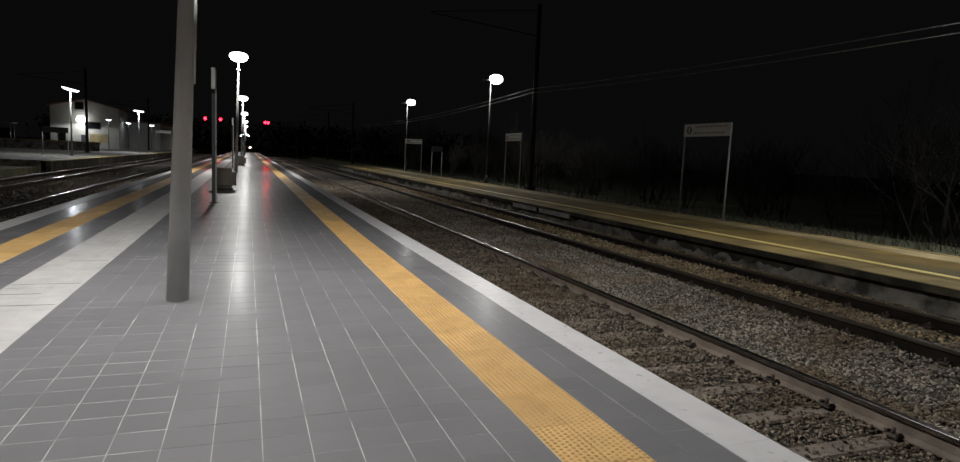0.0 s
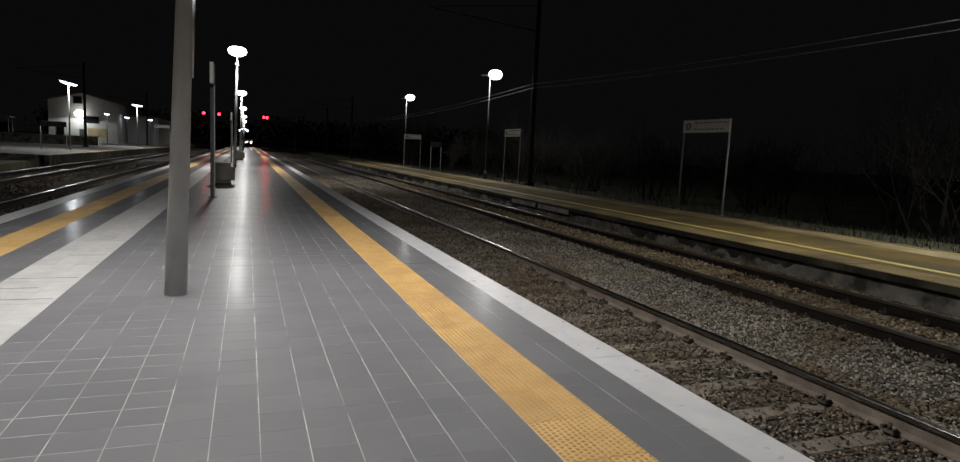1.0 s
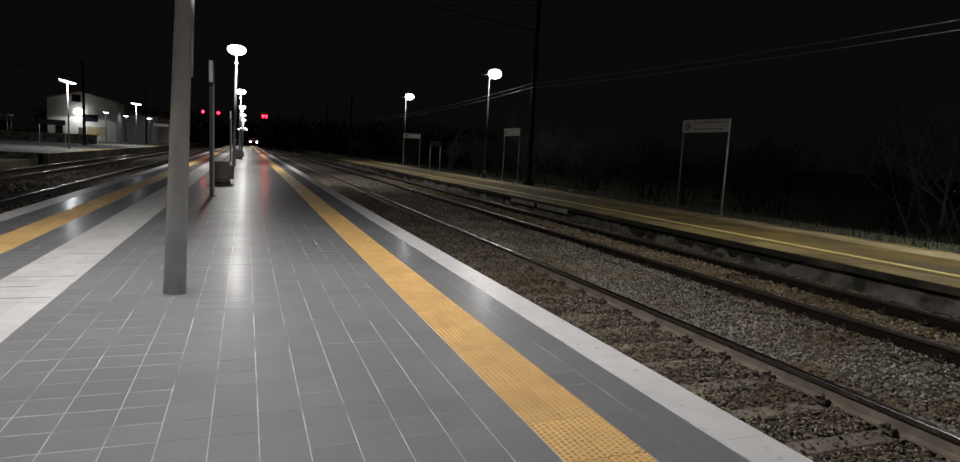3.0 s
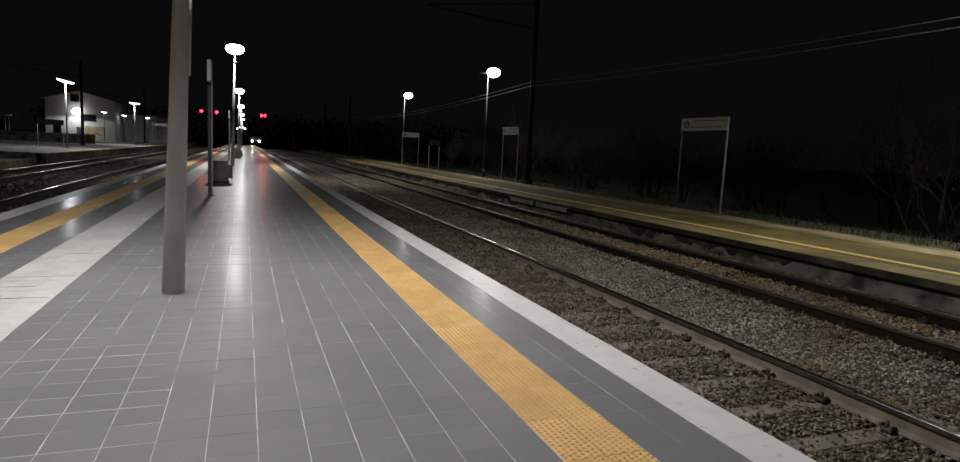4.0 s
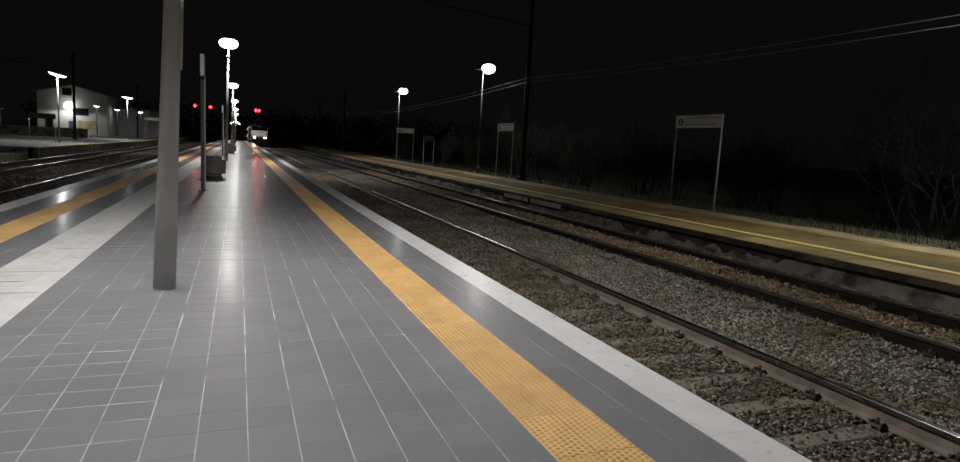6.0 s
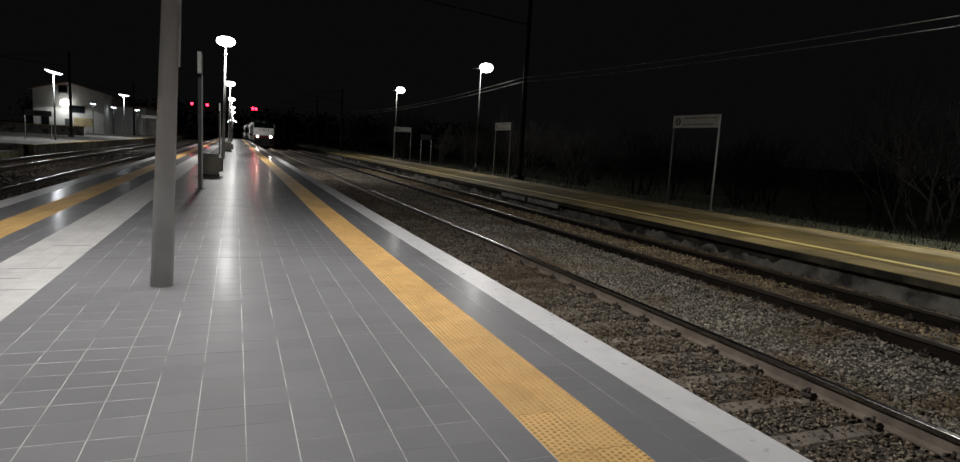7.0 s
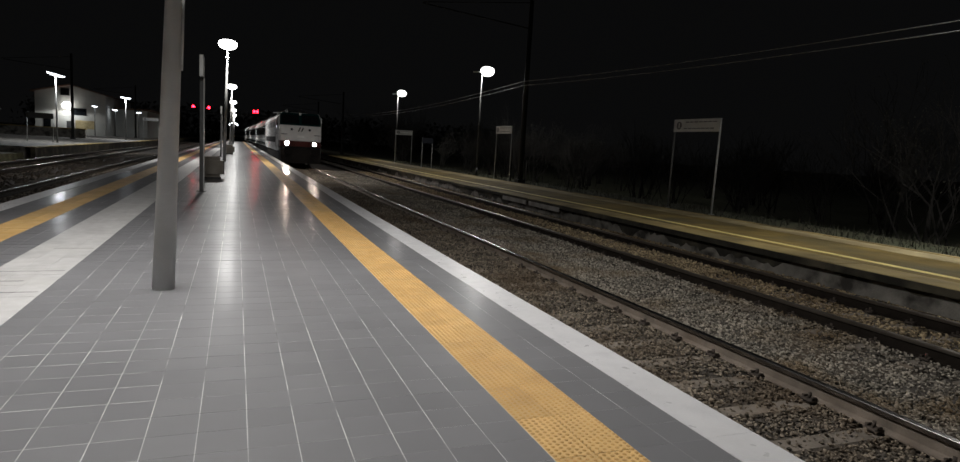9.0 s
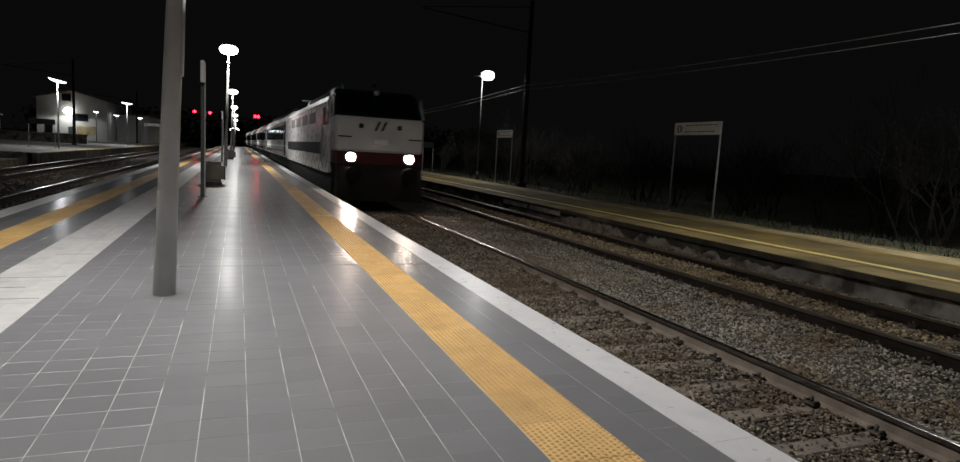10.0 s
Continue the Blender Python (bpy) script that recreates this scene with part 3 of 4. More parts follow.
edge_sign(-0.72, 15.2, 2.93)
edge_sign(-0.86, 40.5, 2.93)


def bin_thing(x, y):
    t = thing("litter_bin", (x, y, 0), "boxy brown-grey platform litter bin with rounded corners", "litter bin", "bins on the platform")
    b = box(-0.30, 0.30, -0.26, 0.26, 0.04, 0.62, 0.09, None, 4)
    for v_ in b.verts:
        k = 1 + 0.05 * math.sin(min(1, max(0, v_.co.z / 0.62)) * math.pi)
        v_.co.x *= k
        v_.co.y *= k
    part("body", b, M_BIN, t)
    part("lid", box(-0.2, 0.2, -0.17, 0.17, 0.612, 0.635, 0.01), M_BIN, t)
    part("plinth", box(-0.24, 0.24, -0.21, 0.21, 0, 0.045), M_DARK, t)
    part("side_panel", box(0.30, 0.325, -0.18, 0.18, 0.12, 0.52, 0.01), M_DARK, t, "dark side panel")


bin_thing(-0.66, 19.9)
bin_thing(-0.45, 46.5)


def board_sign(x, y, z, length, top, turn, face, bars, group):
    t = thing("platform_sign", (x, y, z), "white sheet sign with dark print on two thin steel posts" if bars else "dark blank board on two thin steel posts", "sign", group, turn=turn)
    h = top - z
    for s in (-length / 2 + 0.03, length / 2 - 0.03):
        # the nearer sign's left post is dimmer in light; painted in by its grey
        post = part("post", tube((s, 0.03, 0), (s, 0.03, h), 0.03, None, 10), M_POLE if s > 0 or y > 20 else M_DIM, t)
        part("foot_plate", box(s - 0.07, s + 0.07, -0.04, 0.10, 0, 0.012), M_GALV, post)
    part("sheet", box(-length / 2, length / 2, -0.012, 0.0, h - 0.42, h, 0.004), face, t)
    if bars:
        badge = lathe([(0.13, 0.0), (0.13, 0.004)], 24)
        bmesh.ops.rotate(badge, verts=badge.verts, cent=(0, 0, 0), matrix=Matrix.Rotation(math.pi / 2, 3, "X"))
        bmesh.ops.translate(badge, verts=badge.verts, vec=(-length / 2 + 0.28, -0.012, h - 0.21))
        part("badge", badge, M_INK, t, "round dark pictogram")
        part("badge_mark", box(-length / 2 + 0.25, -length / 2 + 0.31, -0.02, -0.0165, h - 0.29, h - 0.13), M_SIGN, t)
        for zz, a, b_ in ((0.10, -0.36, 0.44), (0.31, -0.40, 0.38)):
            for k in range(7):
                x0 = length * (a + (b_ - a) * k / 7 + 0.0) * 0.85 + 0.17
                part("print_bar", box(x0, x0 + length * 0.075, -0.0155, -0.012, h - zz - 0.016, h - zz + 0.016), M_INK, t)
    return t


board_sign(14.1, 17.0, FAR_Z, 2.25, 2.73, -90, M_SIGN, True, "signs across the tracks")
board_sign(14.1, 33.1, FAR_Z, 2.25, 2.72, -90, M_SIGN, True, "signs across the tracks")
board_sign(14.2, 56.5, FAR_Z, 1.55, 2.68, -20, M_SIGN, True, "signs across the tracks")
board_sign(14.0, 48.0, FAR_Z, 0.95, 2.0, 12, M_BLUE, False, "boards across the tracks")
board_sign(-13.9, 57.0, -0.085, 1.7, 2.1, 12, M_DARK, False, "boards by the station house")
board_sign(-11.7, 104, -0.085, 2.0, 3.1, 0, M_SIGN, True, "signs by the station house")


# ---- masts, cables, signals ----
def mast(x, y, z, h, w=0.16):
    t = thing("overhead_line_mast", (x, y, z), "dark tapering steel overhead line mast", "mast", "overhead line masts")
    part("shaft", tube((0, 0, 0), (0, 0, h), w, w * 0.7, 10), M_BLACK, t)
    part("footing", box(-0.22, 0.22, -0.22, 0.22, -0.05, 0.2, 0.03), M_BLACK, t)
    part("bracket", tube((0, 0, h - 1.6), (-5.8, 0, h - 1.1), 0.03, None, 6), M_BLACK, t)
    part("stay", tube((0, 0, h - 0.3), (-5.8, 0, h - 1.05), 0.02, None, 6), M_BLACK, t)


for my, mx in ((30.6, 14.15), (86, 13.2), (112, 13.0), (150, 12.0)):
    mast(mx, my, FAR_Z, 9.6 if my < 40 else 8.2, 0.15)
for my in (75, 118):
    mast(-15.5, my, -0.085, 8.5, 0.15)


def cable(name, pts, r, label):
    b = bmesh.new()
    loops = [[b.verts.new((x + r * math.cos(a * math.pi / 3), y, z + r * math.sin(a * math.pi / 3))) for a in range(6)] for x, y, z in pts]
    for lo, hi in zip(loops, loops[1:]):
        for k in range(6):
            b.faces.new((lo[k], lo[(k + 1) % 6], hi[(k + 1) % 6], hi[k]))
    bmesh.ops.recalc_face_normals(b, faces=b.faces)
    return tagged(part(name, b, M_CABLE), label, "cable", "overhead cables")


for dz in (0.0, 0.21):
    pts = [(14.0, -12 + 42.6 * k / 16, 4.79 + dz - 0.45 * (1 - (2 * k / 16 - 1) ** 2)) for k in range(17)]
    cable("overhead_cable", pts, 0.011, "thin aluminium cable strung between dark masts")
    pts = [(14.0 - 0.8 * k / 16, 30.6 + 55.4 * k / 16, 4.79 + dz - 0.6 * (1 - (2 * k / 16 - 1) ** 2)) for k in range(17)]
    cable("overhead_cable", pts, 0.012, "thin aluminium cable strung between dark masts")

gantry = thing("signal_gantry", (0, 150, -0.8), "dark steel signal bridge across the tracks with red lights", "signal bridge")
for gx in (-11.6, 10.4):
    part("leg", box(gx - 0.15, gx + 0.15, -0.15, 0.15, 0, 7.0, 0.02), M_BLACK, gantry)
part("beam", box(-11.8, 10.6, -0.12, 0.12, 6.6, 6.9, 0.02), M_BLACK, gantry)
part("walkway_rail", box(-11.8, 10.6, -0.5, -0.46, 7.5, 7.55), M_BLACK, gantry)


def signal_head(x, y, z, lights):
    t = thing("railway_signal", (x, y, z), "dark signal head showing red light on the signal bridge", "signal", "signals on the bridge")
    part("backplate", box(-0.75, 0.75, 0.0, 0.06, -0.75, 0.5, 0.2, None, 3), M_BLACK, t)
    part("hanger", box(-0.05, 0.05, 0.02, 0.1, -0.95, -0.5), M_BLACK, t)
    for lx in lights:
        b = lathe([(0.30, 0), (0.24, 0.08)], 16)
        bmesh.ops.rotate(b, verts=b.verts, cent=(0, 0, 0), matrix=Matrix.Rotation(math.pi / 2, 3, "X"))
        bmesh.ops.translate(b, verts=b.verts, vec=(lx, -0.0, 0))
        part("lens", b, M_RED, t, "bright red signal lens")
        # unseen long tube, added to keep red light off the train
        hood = bmesh.new()
        bmesh.ops.create_cone(hood, cap_ends=False, segments=16, radius1=0.34, radius2=0.34, depth=0.9)
        bmesh.ops.rotate(hood, verts=hood.verts, cent=(0, 0, 0), matrix=Matrix.Rotation(math.pi / 2, 3, "X"))
        bmesh.ops.translate(hood, verts=hood.verts, vec=(lx, -0.45, 0))
        part("hood", hood, M_BLACK, t, "black tube added to limit the red light")


signal_head(-8.7, 149.8, 6.95, (0,))
signal_head(-5.65, 149.8, 6.9, (0,))
signal_head(3.9, 149.8, 6.82, (-0.35, 0.35))

# ---- station house ----
house = thing("station_house", (-24.6, 118, 0), "white rendered station house with a low pitched roof", "house")
b = bmesh.new()
hw, ev, rg, dp = 4.8, 6.35, 7.6, 26
front = [b.verts.new(c) for c in ((-hw, 0, -0.2), (hw, 0, -0.2), (hw, 0, ev), (0, 0, rg), (-hw, 0, ev))]
back = [b.verts.new((q.co.x, dp, q.co.z)) for q in front]
b.faces.new(front)
b.faces.new(back[::-1])
for i in range(5):
    b.faces.new((front[i], back[i], back[(i + 1) % 5], front[(i + 1) % 5]))
bmesh.ops.recalc_face_normals(b, faces=b.faces)
part("wall", b, M_WALL, house)
for s in (-1, 1):
    b = box(0, hw + 0.7, -0.6, dp + 0.6, 0, 0.16)
    bmesh.ops.transform(b, verts=b.verts, matrix=Matrix.Translation((0, 0, rg + 0.02)) @ Matrix.Scale(s, 4, (1, 0, 0)) @ Matrix.Rotation(math.atan2(rg - ev, hw), 4, "Y"))
    bmesh.ops.recalc_face_normals(b, faces=b.faces)
    part("roof_slope", b, M_ROOF, house)


def window(parent, x, z, w, h, y=-0.02):
    fr = part("window", box(x - w / 2 - 0.08, x + w / 2 + 0.08, y - 0.04, y + 0.06, z - h / 2 - 0.08, z + h / 2 + 0.08), M_DARK, parent)
    part("pane", box(x - w / 2, x + w / 2, y - 0.055, y - 0.042, z - h / 2, z + h / 2), M_GLASSY, fr)


window(house, 1.1, 3.55, 2.0, 1.0)
window(house, -0.75, 6.55, 1.1, 1.0)
window(house, -3.2, 1.2, 0.9, 1.9)
part("painted_panel", box(0.6, 3.2, -0.03, -0.004, 0.9, 2.2), M_PALE, house, "faded yellowish painted panel on the wall")
part("door", box(-0.6, 0.4, -0.06, 0.02, -0.1, 2.0), M_DARK, house, "dark door")
part("wall_lamp", lathe([(0.25, 4.0), (0.65, 4.15), (0.75, 4.55), (0.5, 4.95), (0.1, 5.1)], 20), M_LAMP, house, "bright globe lamp on the wall").location = (-0.35, -0.7, -0.1)
part("lamp_bracket", tube((-0.35, -0.7, 4.6), (-0.35, 0.0, 4.8), 0.05, None, 8), M_GALV, house)
lamp(-24.95, 116.4, 3.95, 420, 0.6, (0.95, 0.98, 1))
annex = thing("station_annex", (-19.2, 126, 0), "low plain annex beside the station house", "house")
part("wall", box(-0.55, 4.5, 0, 40, -0.2, 4.6), M_WALL, annex)
part("roof", box(-0.5, 5.2, -0.5, 40.5, 4.6, 4.85), M_ROOF, annex)
for k in range(3):
    part("pilaster", box(0.6 + 1.4 * k, 0.9 + 1.4 * k, -0.08, 0.0, -0.2, 4.4), M_WALL, annex)
shelter = thing("bus_shelter", (-31.0, 100, -0.085), "dark open shelter with a flat roof beside the forecourt", "shelter")
for sx in (-1.8, 1.8):
    for sy in (-0.7, 0.7):
        part("post", tube((sx, sy, 0), (sx, sy, 3.0), 0.06, None, 8), M_GALV, shelter)
part("roof", box(-2.1, 2.1, -1.0, 1.0, 3.0, 3.12, 0.02), M_GALV, shelter)
part("rear_panel", box(-1.75, 1.75, 0.68, 0.72, 0.3, 2.4), M_GLASSY, shelter)
part("bench", box(-1.4, 1.4, 0.1, 0.5, 0.42, 0.5), M_SIGN, shelter)


# ---- bare bushes and trees ----
def bush(x, y, z, h, seed):
    rng = random.Random(seed)
    t = thing("tree", (x, y, z), "bare winter thicket tree with many thin tangled twigs", "tree", "trees behind the far platform")
    lv, lf, tv, tf = [], [], [], []

    def twig(p, q, r0, r1):
        k, side = len(tv), (q - p).orthogonal().normalized()
        other = (q - p).normalized().cross(side)
        for c, r in ((p, r0), (q, r1)):
            for i in range(3):
                tv.append(c + side * (r * math.cos(i * 2.0944)) + other * (r * math.sin(i * 2.0944)))
        tf.extend([(k + i, k + (i + 1) % 3, k + 3 + (i + 1) % 3, k + 3 + i) for i in range(3)])

    def grow(p, d, length, r, depth):
        mid = p + d * length * 0.5 + Vector((rng.gauss(0, 0.05), rng.gauss(0, 0.05), 0)) * length
        q = p + d * length
        twig(p, mid, r, r * 0.85)
        twig(mid, q, r * 0.85, r * 0.65)
        if depth >= 4:
            for _ in range(2):
                c = q + Vector((rng.gauss(0, 0.1), rng.gauss(0, 0.1), rng.gauss(0, 0.1)))
                e = Vector((rng.uniform(-1, 1), rng.uniform(-1, 1), rng.uniform(-1, 1))).normalized() * rng.uniform(0.02, 0.045)
                g = e.orthogonal() * 0.5
                k = len(lv)
                lv.extend([c, c + e * 0.5 + g, c + e, c + e * 0.5 - g])
                lf.append((k, k + 1, k + 2, k + 3))
            return
        for _ in range(3):
            nd = (d + Vector((rng.uniform(-0.7, 0.7), rng.uniform(-0.7, 0.7), rng.uniform(-0.15, 0.6)))).normalized()
            grow(mid if rng.random() < 0.4 else q, nd, length * rng.uniform(0.62, 0.9), r * 0.62, depth + 1)

    for _ in range(7):
        d = Vector((rng.uniform(-0.5, 0.5), rng.uniform(-0.5, 0.5), 1)).normalized()
        grow(Vector((rng.uniform(-0.5, 0.5), rng.uniform(-0.5, 0.5), 0)), d, h * rng.uniform(0.2, 0.3), 0.0065 * h, 0)
    part("trunk", tube((0, 0, 0), (0.05, 0, h * 0.3), 0.016 * h, 0.007 * h, 8), M_BARK, t)
    for name, vv, ff, m in (("branchwork", tv, tf, M_BARK), ("crown", lv, lf, M_LEAF)):
        me = bpy.data.meshes.new(name)
        me.from_pydata(vv, [], ff)
        me.materials.append(m)
        new(name, me).parent = t


spots = [(20.8 + 1.3 * math.sin(i * 2.3), 7.5 + 2.6 * i) for i in range(22)] + [(27 + 2.5 * math.sin(i * 1.7), 10 + 4.6 * i) for i in range(14)] + [(18, 72), (20, 80), (17, 92), (19, 105), (23, 120), (14.5, 172), (20, 190), (8.5, 235), (28, 210)]
for i, (bx, by) in enumerate(spots):
    bush(bx, by, -0.95, (5.2 if by < 68 else 8.0) * random.uniform(0.75, 1.15), 40 + i)

rng = np.random.default_rng(11)
v, f = [], []
for i in range(260):
    cx, cy, h = rng.uniform(-70, 110), rng.uniform(250, 300), rng.uniform(6, 13)
    for _ in range(60):
        c = np.array([cx + rng.normal(0, 2.2), cy + rng.normal(0, 2), -0.9 + h * rng.random() ** 0.8])
        a, b_ = rng.normal(0, 0.5, 3), rng.normal(0, 0.5, 3)
        k = len(v)
        v += [tuple(c), tuple(c + a), tuple(c + a + b_), tuple(c + b_)]
        f.append((k, k + 1, k + 2, k + 3))
me = bpy.data.meshes.new("far_woods")
me.from_pydata(v, [], f)
me.materials.append(M_LEAF)
tagged(new("far_woods", me), "dark distant line of trees against the night sky", "woods", kind="stuff")

# grass tufts behind the far platform
rng = np.random.default_rng(3)
v, f = [], []
for i in range(9000):
    x, y = rng.uniform(13.8, 18.5), rng.uniform(4, 60)
    h, a = rng.uniform(0.08, 0.3), rng.uniform(0, 6.28)
    z = FAR_Z - 0.06 if x < 16.2 else -0.96
    k = len(v)
    dx, dy = math.cos(a) * 0.012, math.sin(a) * 0.012
    v += [(x - dx, y - dy, z), (x + dx, y + dy, z), (x + rng.normal(0, 0.08), y + rng.normal(0, 0.08), z + h)]
    f.append((k, k + 1, k + 2))
me = bpy.data.meshes.new("grass")
me.from_pydata(v, [], f)
me.materials.append(M_LEAF)
tagged(new("grass", me), "dim tufts of rough grass behind the platform", "grass", kind="stuff")


# ---- the train: local y runs back from the nose, z from the rail ----
def hull(sections):
    """Skin through cross sections of equal point count."""
    b = bmesh.new()
    loops = [[b.verts.new(p) for p in s] for s in sections]
    n = len(sections[0])
    for lo, hi in zip(loops, loops[1:]):
        for i in range(n):
            b.faces.new((lo[i], lo[(i + 1) % n], hi[(i + 1) % n], hi[i]))
    b.faces.new(loops[0][::-1])
    b.faces.new(loops[-1])
    bmesh.ops.recalc_face_normals(b, faces=b.faces)
    return b


def ring(y, w, z0, z1, z2, inset=0.0, slope=0.0):
    """A body cross section: straight sides up to z1, roof rounding to z2; upper points lean back by slope."""
    pts = [(-w, z0), (w, z0), (w, z0 + (z1 - z0) * 0.5), (w, z1), (w * 0.93, z1 + (z2 - z1) * 0.45), (w * 0.72, z1 + (z2 - z1) * 0.8), (w * 0.35, z2),
           (-w * 0.35, z2), (-w * 0.72, z1 + (z2 - z1) * 0.8), (-w * 0.93, z1 + (z2 - z1) * 0.45), (-w, z1), (-w, z0 + (z1 - z0) * 0.5)]
    return [(x, y + slope * max(0, z - 2.7), z) for x, z in pts]


def bogie(parent, y, wheels):
    fr = part("bogie", box(-1.1, 1.1, y - 1.9, y + 1.9, 0.45, 0.75, 0.05), M_TRAIN_DARK, parent)
    for wy in wheels:
        for s in (-0.78, 0.78):
            part("wheel", tube((s - 0.06, y + wy, 0.5), (s + 0.06, y + wy, 0.5), 0.5, None, 20), M_TRAIN_DARK, fr)
        part("axle", tube((-0.7, y + wy, 0.5), (0.7, y + wy, 0.5), 0.08, None, 8), M_TRAIN_DARK, fr)


def locomotive():
    t = thing("locomotive", (0, 0, 0), "light grey electric locomotive with red band and dark windscreen, headlights on", "locomotive")
    L = 18.4
    part("body", hull([ring(0.42, 1.33, 1.15, 2.75, 2.76), ring(0.55, 1.41, 1.05, 2.8, 2.93), ring(1.25, 1.43, 1.0, 3.15, 3.60),
                       ring(1.9, 1.44, 1.0, 3.2, 3.68), ring(L - 0.6, 1.44, 1.0, 3.2, 3.68), ring(L, 1.4, 1.1, 3.1, 3.5)]), M_LIVERY, t)
    # face: red lower band, pale panel, dark screen
    b = hull([[(-1.31, 0.0, 1.72), (1.31, 0.0, 1.72), (1.35, 0.10, 2.76), (-1.35, 0.10, 2.76)], [(-1.40, 0.5, 1.72), (1.40, 0.5, 1.72), (1.41, 0.6, 2.76), (-1.41, 0.6, 2.76)]])
    bmesh.ops.bevel(b, geom=b.edges[:], offset=0.05, segments=3, affect="EDGES")
    part("nose_panel", b, M_NOSE, t)
    b = hull([[(-1.31, -0.002, 1.36), (1.31, -0.002, 1.36), (1.31, -0.004, 1.715), (-1.31, -0.004, 1.715)], [(-1.40, 0.5, 1.36), (1.40, 0.5, 1.36), (1.40, 0.5, 1.715), (-1.40, 0.5, 1.715)]])
    part("nose_band", b, M_TRAIN_RED, t, "red painted band round the headlights")
    b = hull([[(-1.35, 0.11, 2.765), (1.35, 0.11, 2.765), (1.26, 0.95, 3.61), (-1.26, 0.95, 3.61)], [(-1.425, 0.62, 2.765), (1.425, 0.62, 2.765), (1.37, 1.5, 3.63), (-1.37, 1.5, 3.63)]])
    bmesh.ops.bevel(b, geom=b.edges[:], offset=0.06, segments=3, affect="EDGES")
    scr = part("windscreen_surround", b, M_TRAIN_GREEN, t, "dark green windscreen surround")
    for s in (-0.66, 0.66):
        b = hull([[(s - 0.58, 0.19, 2.88), (s + 0.58, 0.19, 2.88), (s + 0.54, 0.80, 3.48), (s - 0.54, 0.80, 3.48)], [(s - 0.58, 0.25, 2.88), (s + 0.58, 0.25, 2.88), (s + 0.54, 0.9, 3.48), (s - 0.54, 0.9, 3.48)]])
        part("windscreen", b, M_GLASSY, scr, "dark windscreen glass")
    for s in (-0.89, 0.89):
        b = lathe([(0.20, 0), (0.20, 0.05), (0.17, 0.07)], 24)
        bmesh.ops.rotate(b, verts=b.verts, cent=(0, 0, 0), matrix=Matrix.Rotation(math.pi / 2, 3, "X"))
        bmesh.ops.translate(b, verts=b.verts, vec=(s, -0.0, 1.55))
        h = part("headlight", b, M_DARK, t)
        b = lathe([(0.135, 0), (0.115, 0.03)], 24)
        bmesh.ops.rotate(b, verts=b.verts, cent=(0, 0, 0), matrix=Matrix.Rotation(math.pi / 2, 3, "X"))
        bmesh.ops.translate(b, verts=b.verts, vec=(s, -0.055, 1.55))
        part("lens", b, M_BEAM, h, "bright warm-white headlight lens")
        part("buffer", tube((s * 0.95, -0.35, 1.05), (s * 0.95, 0.5, 1.05), 0.11, None, 14), M_TRAIN_DARK, t)
        part("buffer_plate", tube((s * 0.95, -0.40, 1.05), (s * 0.95, -0.35, 1.05), 0.24, None, 18), M_TRAIN_DARK, t)
        part("handrail", tube((s * 1.2 - 0.2, -0.02, 2.15), (s * 1.2 + 0.2, -0.02, 2.15), 0.018, None, 6), M_TRAIN_DARK, t)
        part("marker_lamp", box(s * 0.66 - 0.07, s * 0.66 + 0.07, 0.02, 0.07, 2.42, 2.56, 0.02), M_TRAIN_BAND, t)
        part("corner_rail", tube((s * 1.56, 0.28, 2.80), (s * 1.53, 0.62, 3.42), 0.022, None, 8), M_SIGN, t, "white handrail beside the windscreen")
        part("mirror", box(s * 1.6 - 0.04, s * 1.6 + 0.04, 0.75, 0.85, 2.85, 3.35, 0.02), M_GALV, t)
    for ex in (-0.11, 0.09):
        part("emblem", hull([[(ex - 0.08, 0.03, 2.36), (ex - 0.01, 0.03, 2.36), (ex + 0.12, 0.06, 2.64), (ex + 0.05, 0.06, 2.64)], [(ex - 0.08, 0.09, 2.36), (ex - 0.01, 0.09, 2.36), (ex + 0.12, 0.1, 2.64), (ex + 0.05, 0.1, 2.64)]]), M_TRAIN_ROOF, t, "slanted dark emblem stroke")
    part("coupling_plate", box(-0.22, 0.22, 0.0, 0.05, 1.95, 2.1, 0.01), M_SIGN, t)
    part("snowplough", hull([[(-1.3, -0.25, 0.25), (1.3, -0.25, 0.25), (1.31, 0.0, 1.355), (-1.31, 0.0, 1.355)], [(-1.3, 0.5, 0.25), (1.3, 0.5, 0.25), (1.42, 0.6, 1.355), (-1.42, 0.6, 1.355)]]), M_TRAIN_DARK, t)
    part("underframe", box(-1.35, 1.35, 0.6, L - 0.5, 0.35, 1.02, 0.05), M_TRAIN_DARK, t)
    for s in (-1, 1):
        x0, x1 = (1.435, 1.452) if s > 0 else (-1.452, -1.435)
        part("side_band", box(x0, x1, 2.6, L - 1.0, 1.55, 1.95), M_TRAIN_BAND, t, "dark grey grille band")
        part("cab_window", box(x0, x1, 1.45, 2.15, 2.5, 3.05, 0.004), M_GLASSY, t)
        part("cab_door", box(x0, x1, 2.3, 2.9, 1.1, 3.1, 0.004), M_LIVERY, t)
        for k in range(4):
            part("louvre", box(x0, x1, 4.4 + 2.9 * k, 6.4 + 2.9 * k, 2.62, 3.02, 0.004), M_LOUVRE, t)
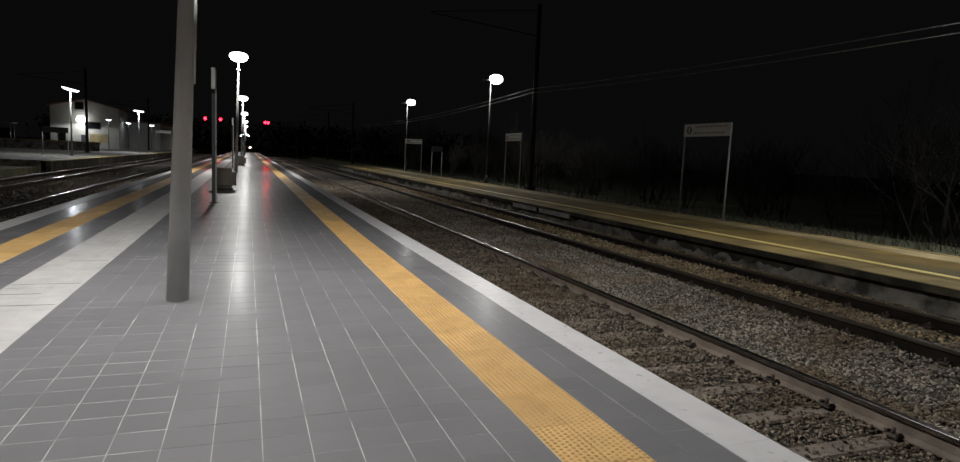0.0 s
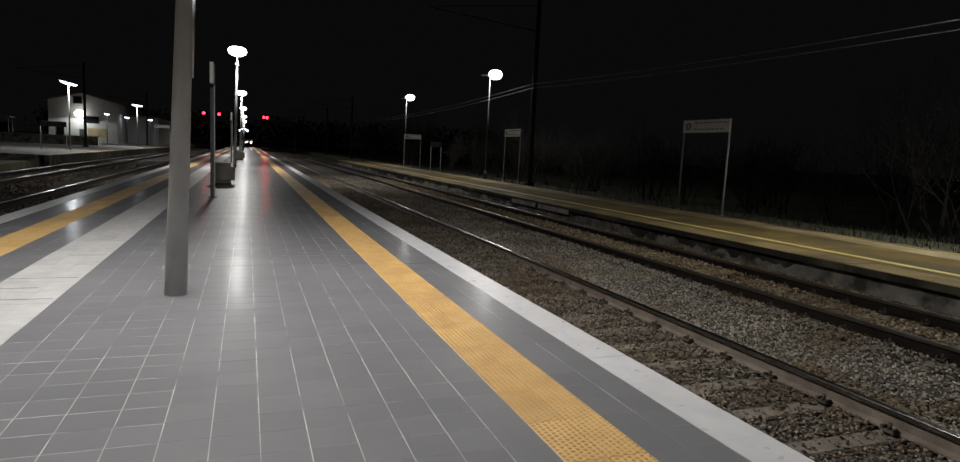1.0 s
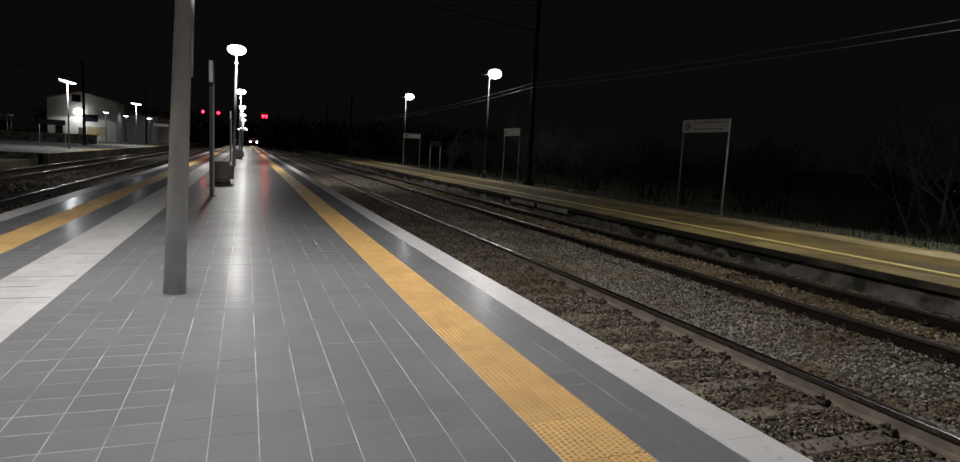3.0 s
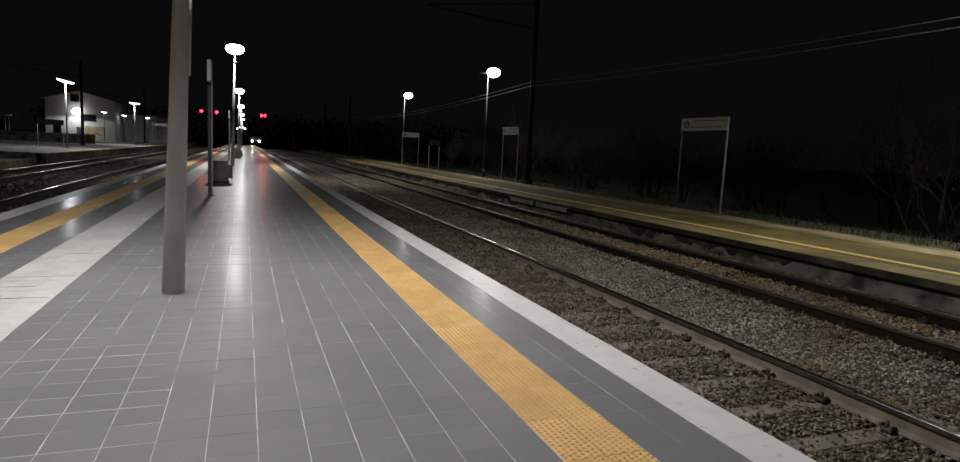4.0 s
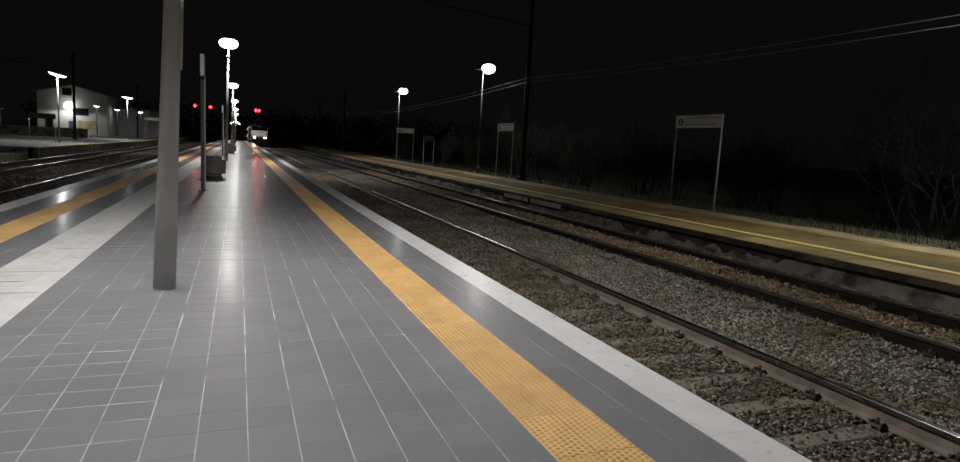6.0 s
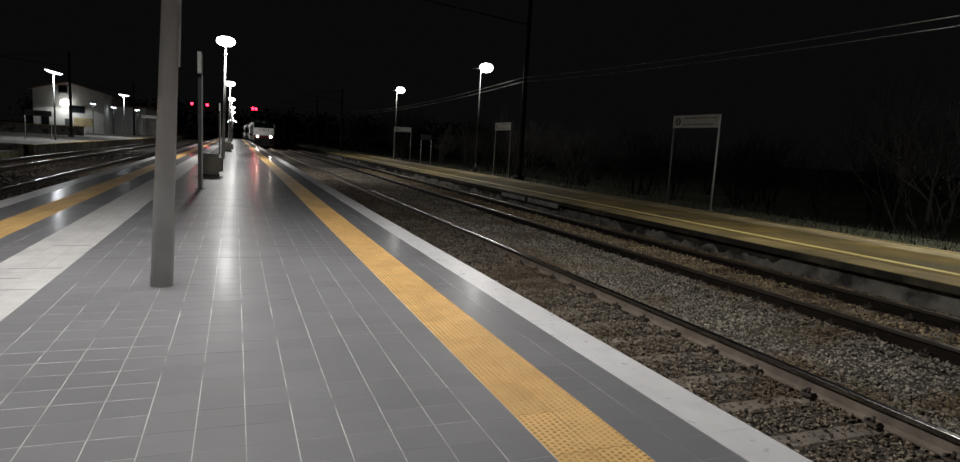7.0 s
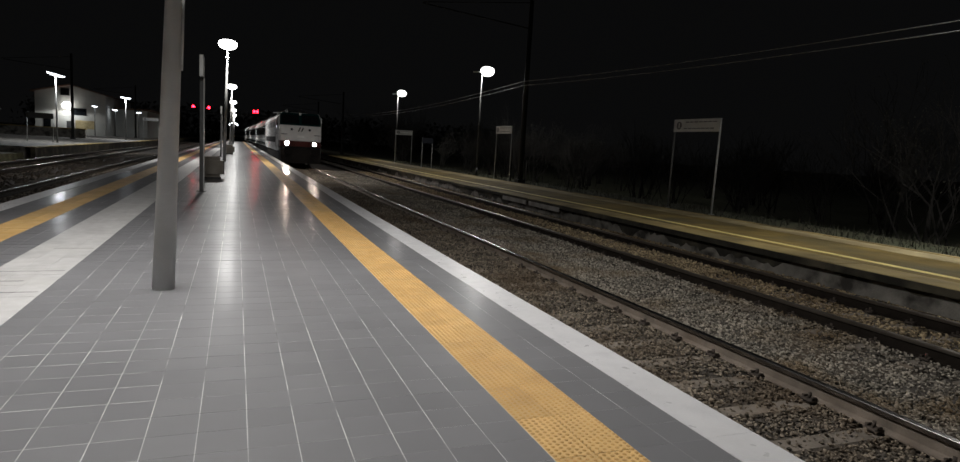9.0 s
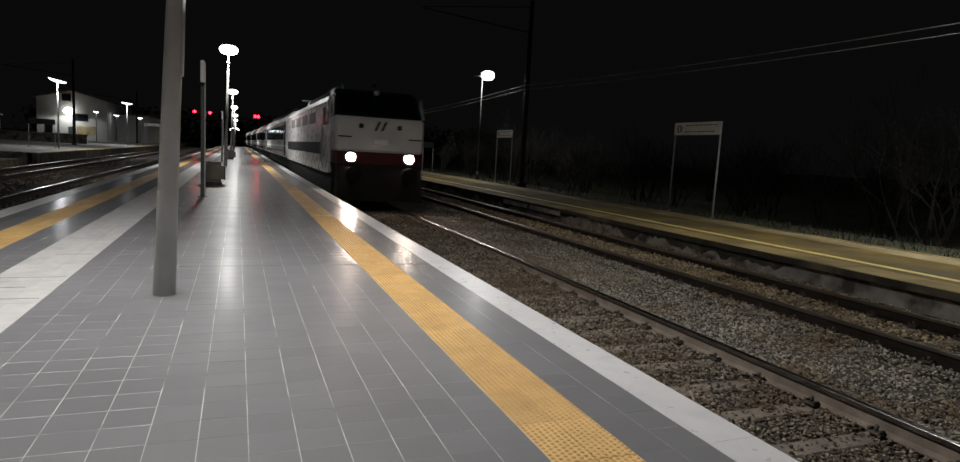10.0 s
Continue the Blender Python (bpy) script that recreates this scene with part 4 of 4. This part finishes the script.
        part("cab_stripe", box(x0, x1, 1.0, 1.42, 2.5, 3.25), M_TRAIN_GREEN, t)
        part("door_rail", tube((s * 1.48, 2.25, 1.3), (s * 1.48, 2.25, 2.4), 0.018, None, 6), M_GALV, t)
        # white sheet paint stands for the highlight along the roof edge
        part("gutter", box(x0 - 0.01, x1 + 0.01, 1.6, L - 0.6, 3.18, 3.22), M_SIGN, t, "gutter along the roof, its highlight painted white")
    part("roof_equipment", box(-0.8, 0.8, 4.5, 13.0, 3.66, 3.92, 0.06), M_TRAIN_ROOF, t)
    pan = part("pantograph", tube((-0.5, 15.5, 3.9), (-0.5, 14.2, 4.02), 0.03, None, 6, tube((0.5, 15.5, 3.9), (0.5, 14.2, 4.02), 0.03, None, 6)), M_DARK, t)
    part("collector", tube((-0.9, 15.6, 4.1), (0.9, 15.6, 4.1), 0.04, None, 6, tube((0, 14.2, 4.02), (0, 15.6, 4.1), 0.03, None, 6)), M_DARK, pan)
    top = lathe([(0.085, 0), (0.085, 0.03), (0.06, 0.05)], 18)
    bmesh.ops.rotate(top, verts=top.verts, cent=(0, 0, 0), matrix=Matrix.Rotation(math.radians(70), 3, "X"))
    bmesh.ops.translate(top, verts=top.verts, vec=(0, 0.87, 3.54))
    part("top_lamp", top, M_SIGN, t, "unlit round lamp above the windscreen")
    for k, ry in enumerate((3.2, 4.0, 13.6, 14.0)):
        part("insulator", lathe([(0.05, 3.66), (0.08, 3.70), (0.05, 3.74), (0.08, 3.78), (0.05, 3.82), (0.03, 3.95)], 10), M_GALV, t).location = (-0.7, ry, 0)
    part("horn", tube((0.1, 2.0, 3.86), (0.1, 1.7, 3.86), 0.03, 0.06, 10), M_TRAIN_ROOF, t)
    bogie(t, 3.8, (-1.3, 1.3))
    bogie(t, L - 3.8, (-1.3, 1.3))
    return t


def coach():
    t = thing("passenger_coach", (0, 0, 0), "light grey passenger coach with a long dark window band", "railway coach", "coaches of the train")
    L = 26.2
    part("body", hull([ring(0, 1.36, 1.15, 3.0, 3.6), ring(0.25, 1.43, 1.05, 3.1, 3.85), ring(L - 0.25, 1.43, 1.05, 3.1, 3.85), ring(L, 1.36, 1.15, 3.0, 3.6)]), M_LIVERY, t)
    part("underframe", box(-1.2, 1.2, 0.8, L - 0.8, 0.4, 1.06, 0.05), M_TRAIN_DARK, t)
    part("roof_skin", box(-0.98, 0.98, 0.3, L - 0.3, 3.74, 3.88, 0.03), M_TRAIN_ROOF, t)
    part("gangway", box(-0.55, 0.55, -0.35, 0.02, 1.2, 3.3, 0.04), M_TRAIN_DARK, t)
    for s in (-1, 1):
        x0, x1 = (1.425, 1.442) if s > 0 else (-1.442, -1.425)
        part("window_band", box(x0, x1, 2.2, L - 2.2, 2.05, 2.95), M_TRAIN_BAND, t, "dark band between the windows")
        xa, xb = (1.44, 1.452) if s > 0 else (-1.452, -1.44)
        for k in range(10):
            part("window", box(xa, xb, 2.6 + 2.13 * k, 4.3 + 2.13 * k, 2.1, 2.9, 0.003), M_GLASSY, t)
        part("waist_stripe", box(x0, x1, 0.6, L - 0.6, 1.62, 1.74), M_SIGN, t, "pale stripe below the windows")
        part("lower_band", box(x0, x1, 0.5, L - 0.5, 1.1, 1.42), M_TRAIN_GREEN, t, "dark green sill band")
        for yy in (0.7, L - 1.7):
            d = part("door", box(x0 - 0.004, x1 + 0.004, yy, yy + 1.0, 1.1, 3.05, 0.003), M_TRAIN_BAND, t)
            part("door_window", box(xa - 0.003, xb + 0.003, yy + 0.2, yy + 0.8, 2.1, 2.85), M_GLASSY, d)
        # the coach's roof-edge highlight is painted white the same way
        part("gutter", box(x0 - 0.01, x1 + 0.01, 0.4, L - 0.4, 3.1, 3.14), M_SIGN, t)
    bogie(t, 3.6, (-1.28, 1.28))
    bogie(t, L - 3.6, (-1.28, 1.28))
    return t


LOCO = locomotive()
COACHES = [coach()]
for _ in range(7):
    COACHES.append(copy_thing(COACHES[0], pose(0, 0, 0)))

# ---- single tiles where the paving lies nearest ----
SHARED = {}
for r in range(NEAR0, NEAR0 + NEAR_N):
    for x0, x1 in COLS:
        w, gy = round(x1 - x0, 3), 0.0023 if x0 < -0.4 else 0.0007
        key = (w, gy)
        if key not in SHARED:
            tile = quads("tile", [(-w / 2 + G, w / 2 - G, -TILE / 2 + gy, TILE / 2 - gy, -0.006, 0)], M_TILE, platform)
            SHARED[key] = tile.data
        else:
            tile = new("tile", SHARED[key])
            tile.parent = platform
        tile.matrix_basis = pose((x0 + x1) / 2, ROW0 + TILE * (r + 0.5), random.uniform(0.0002, 0.0004),
                                 math.degrees(ROW_LEAN[r] / (TILE / 2)) + lay.gauss(0, 0.05), lay.gauss(0, 0.035))

# ---- movement ----
NOSE_END, SPEED = 19.0, 25.3


def nose_y(t):
    return NOSE_END + SPEED * (10.0 - t)


def on_track(y, length):
    """The pose of a vehicle whose front stands at y on the first track."""
    a, b = bend(y), bend(y + length)
    return pose(TRACKS[0] + a, y, RAIL_Z, 0, 0, -math.degrees(math.atan2(b - a, length)))


def motions():
    times = [k * 0.5 for k in range(21)]
    walk(LOCO, [(t, on_track(nose_y(t), 18.4)) for t in times])
    for i, c in enumerate(COACHES):
        back = 19.0 + 26.75 * i
        walk(c, [(t, on_track(nose_y(t) + back, 26.2)) for t in times])


motions()
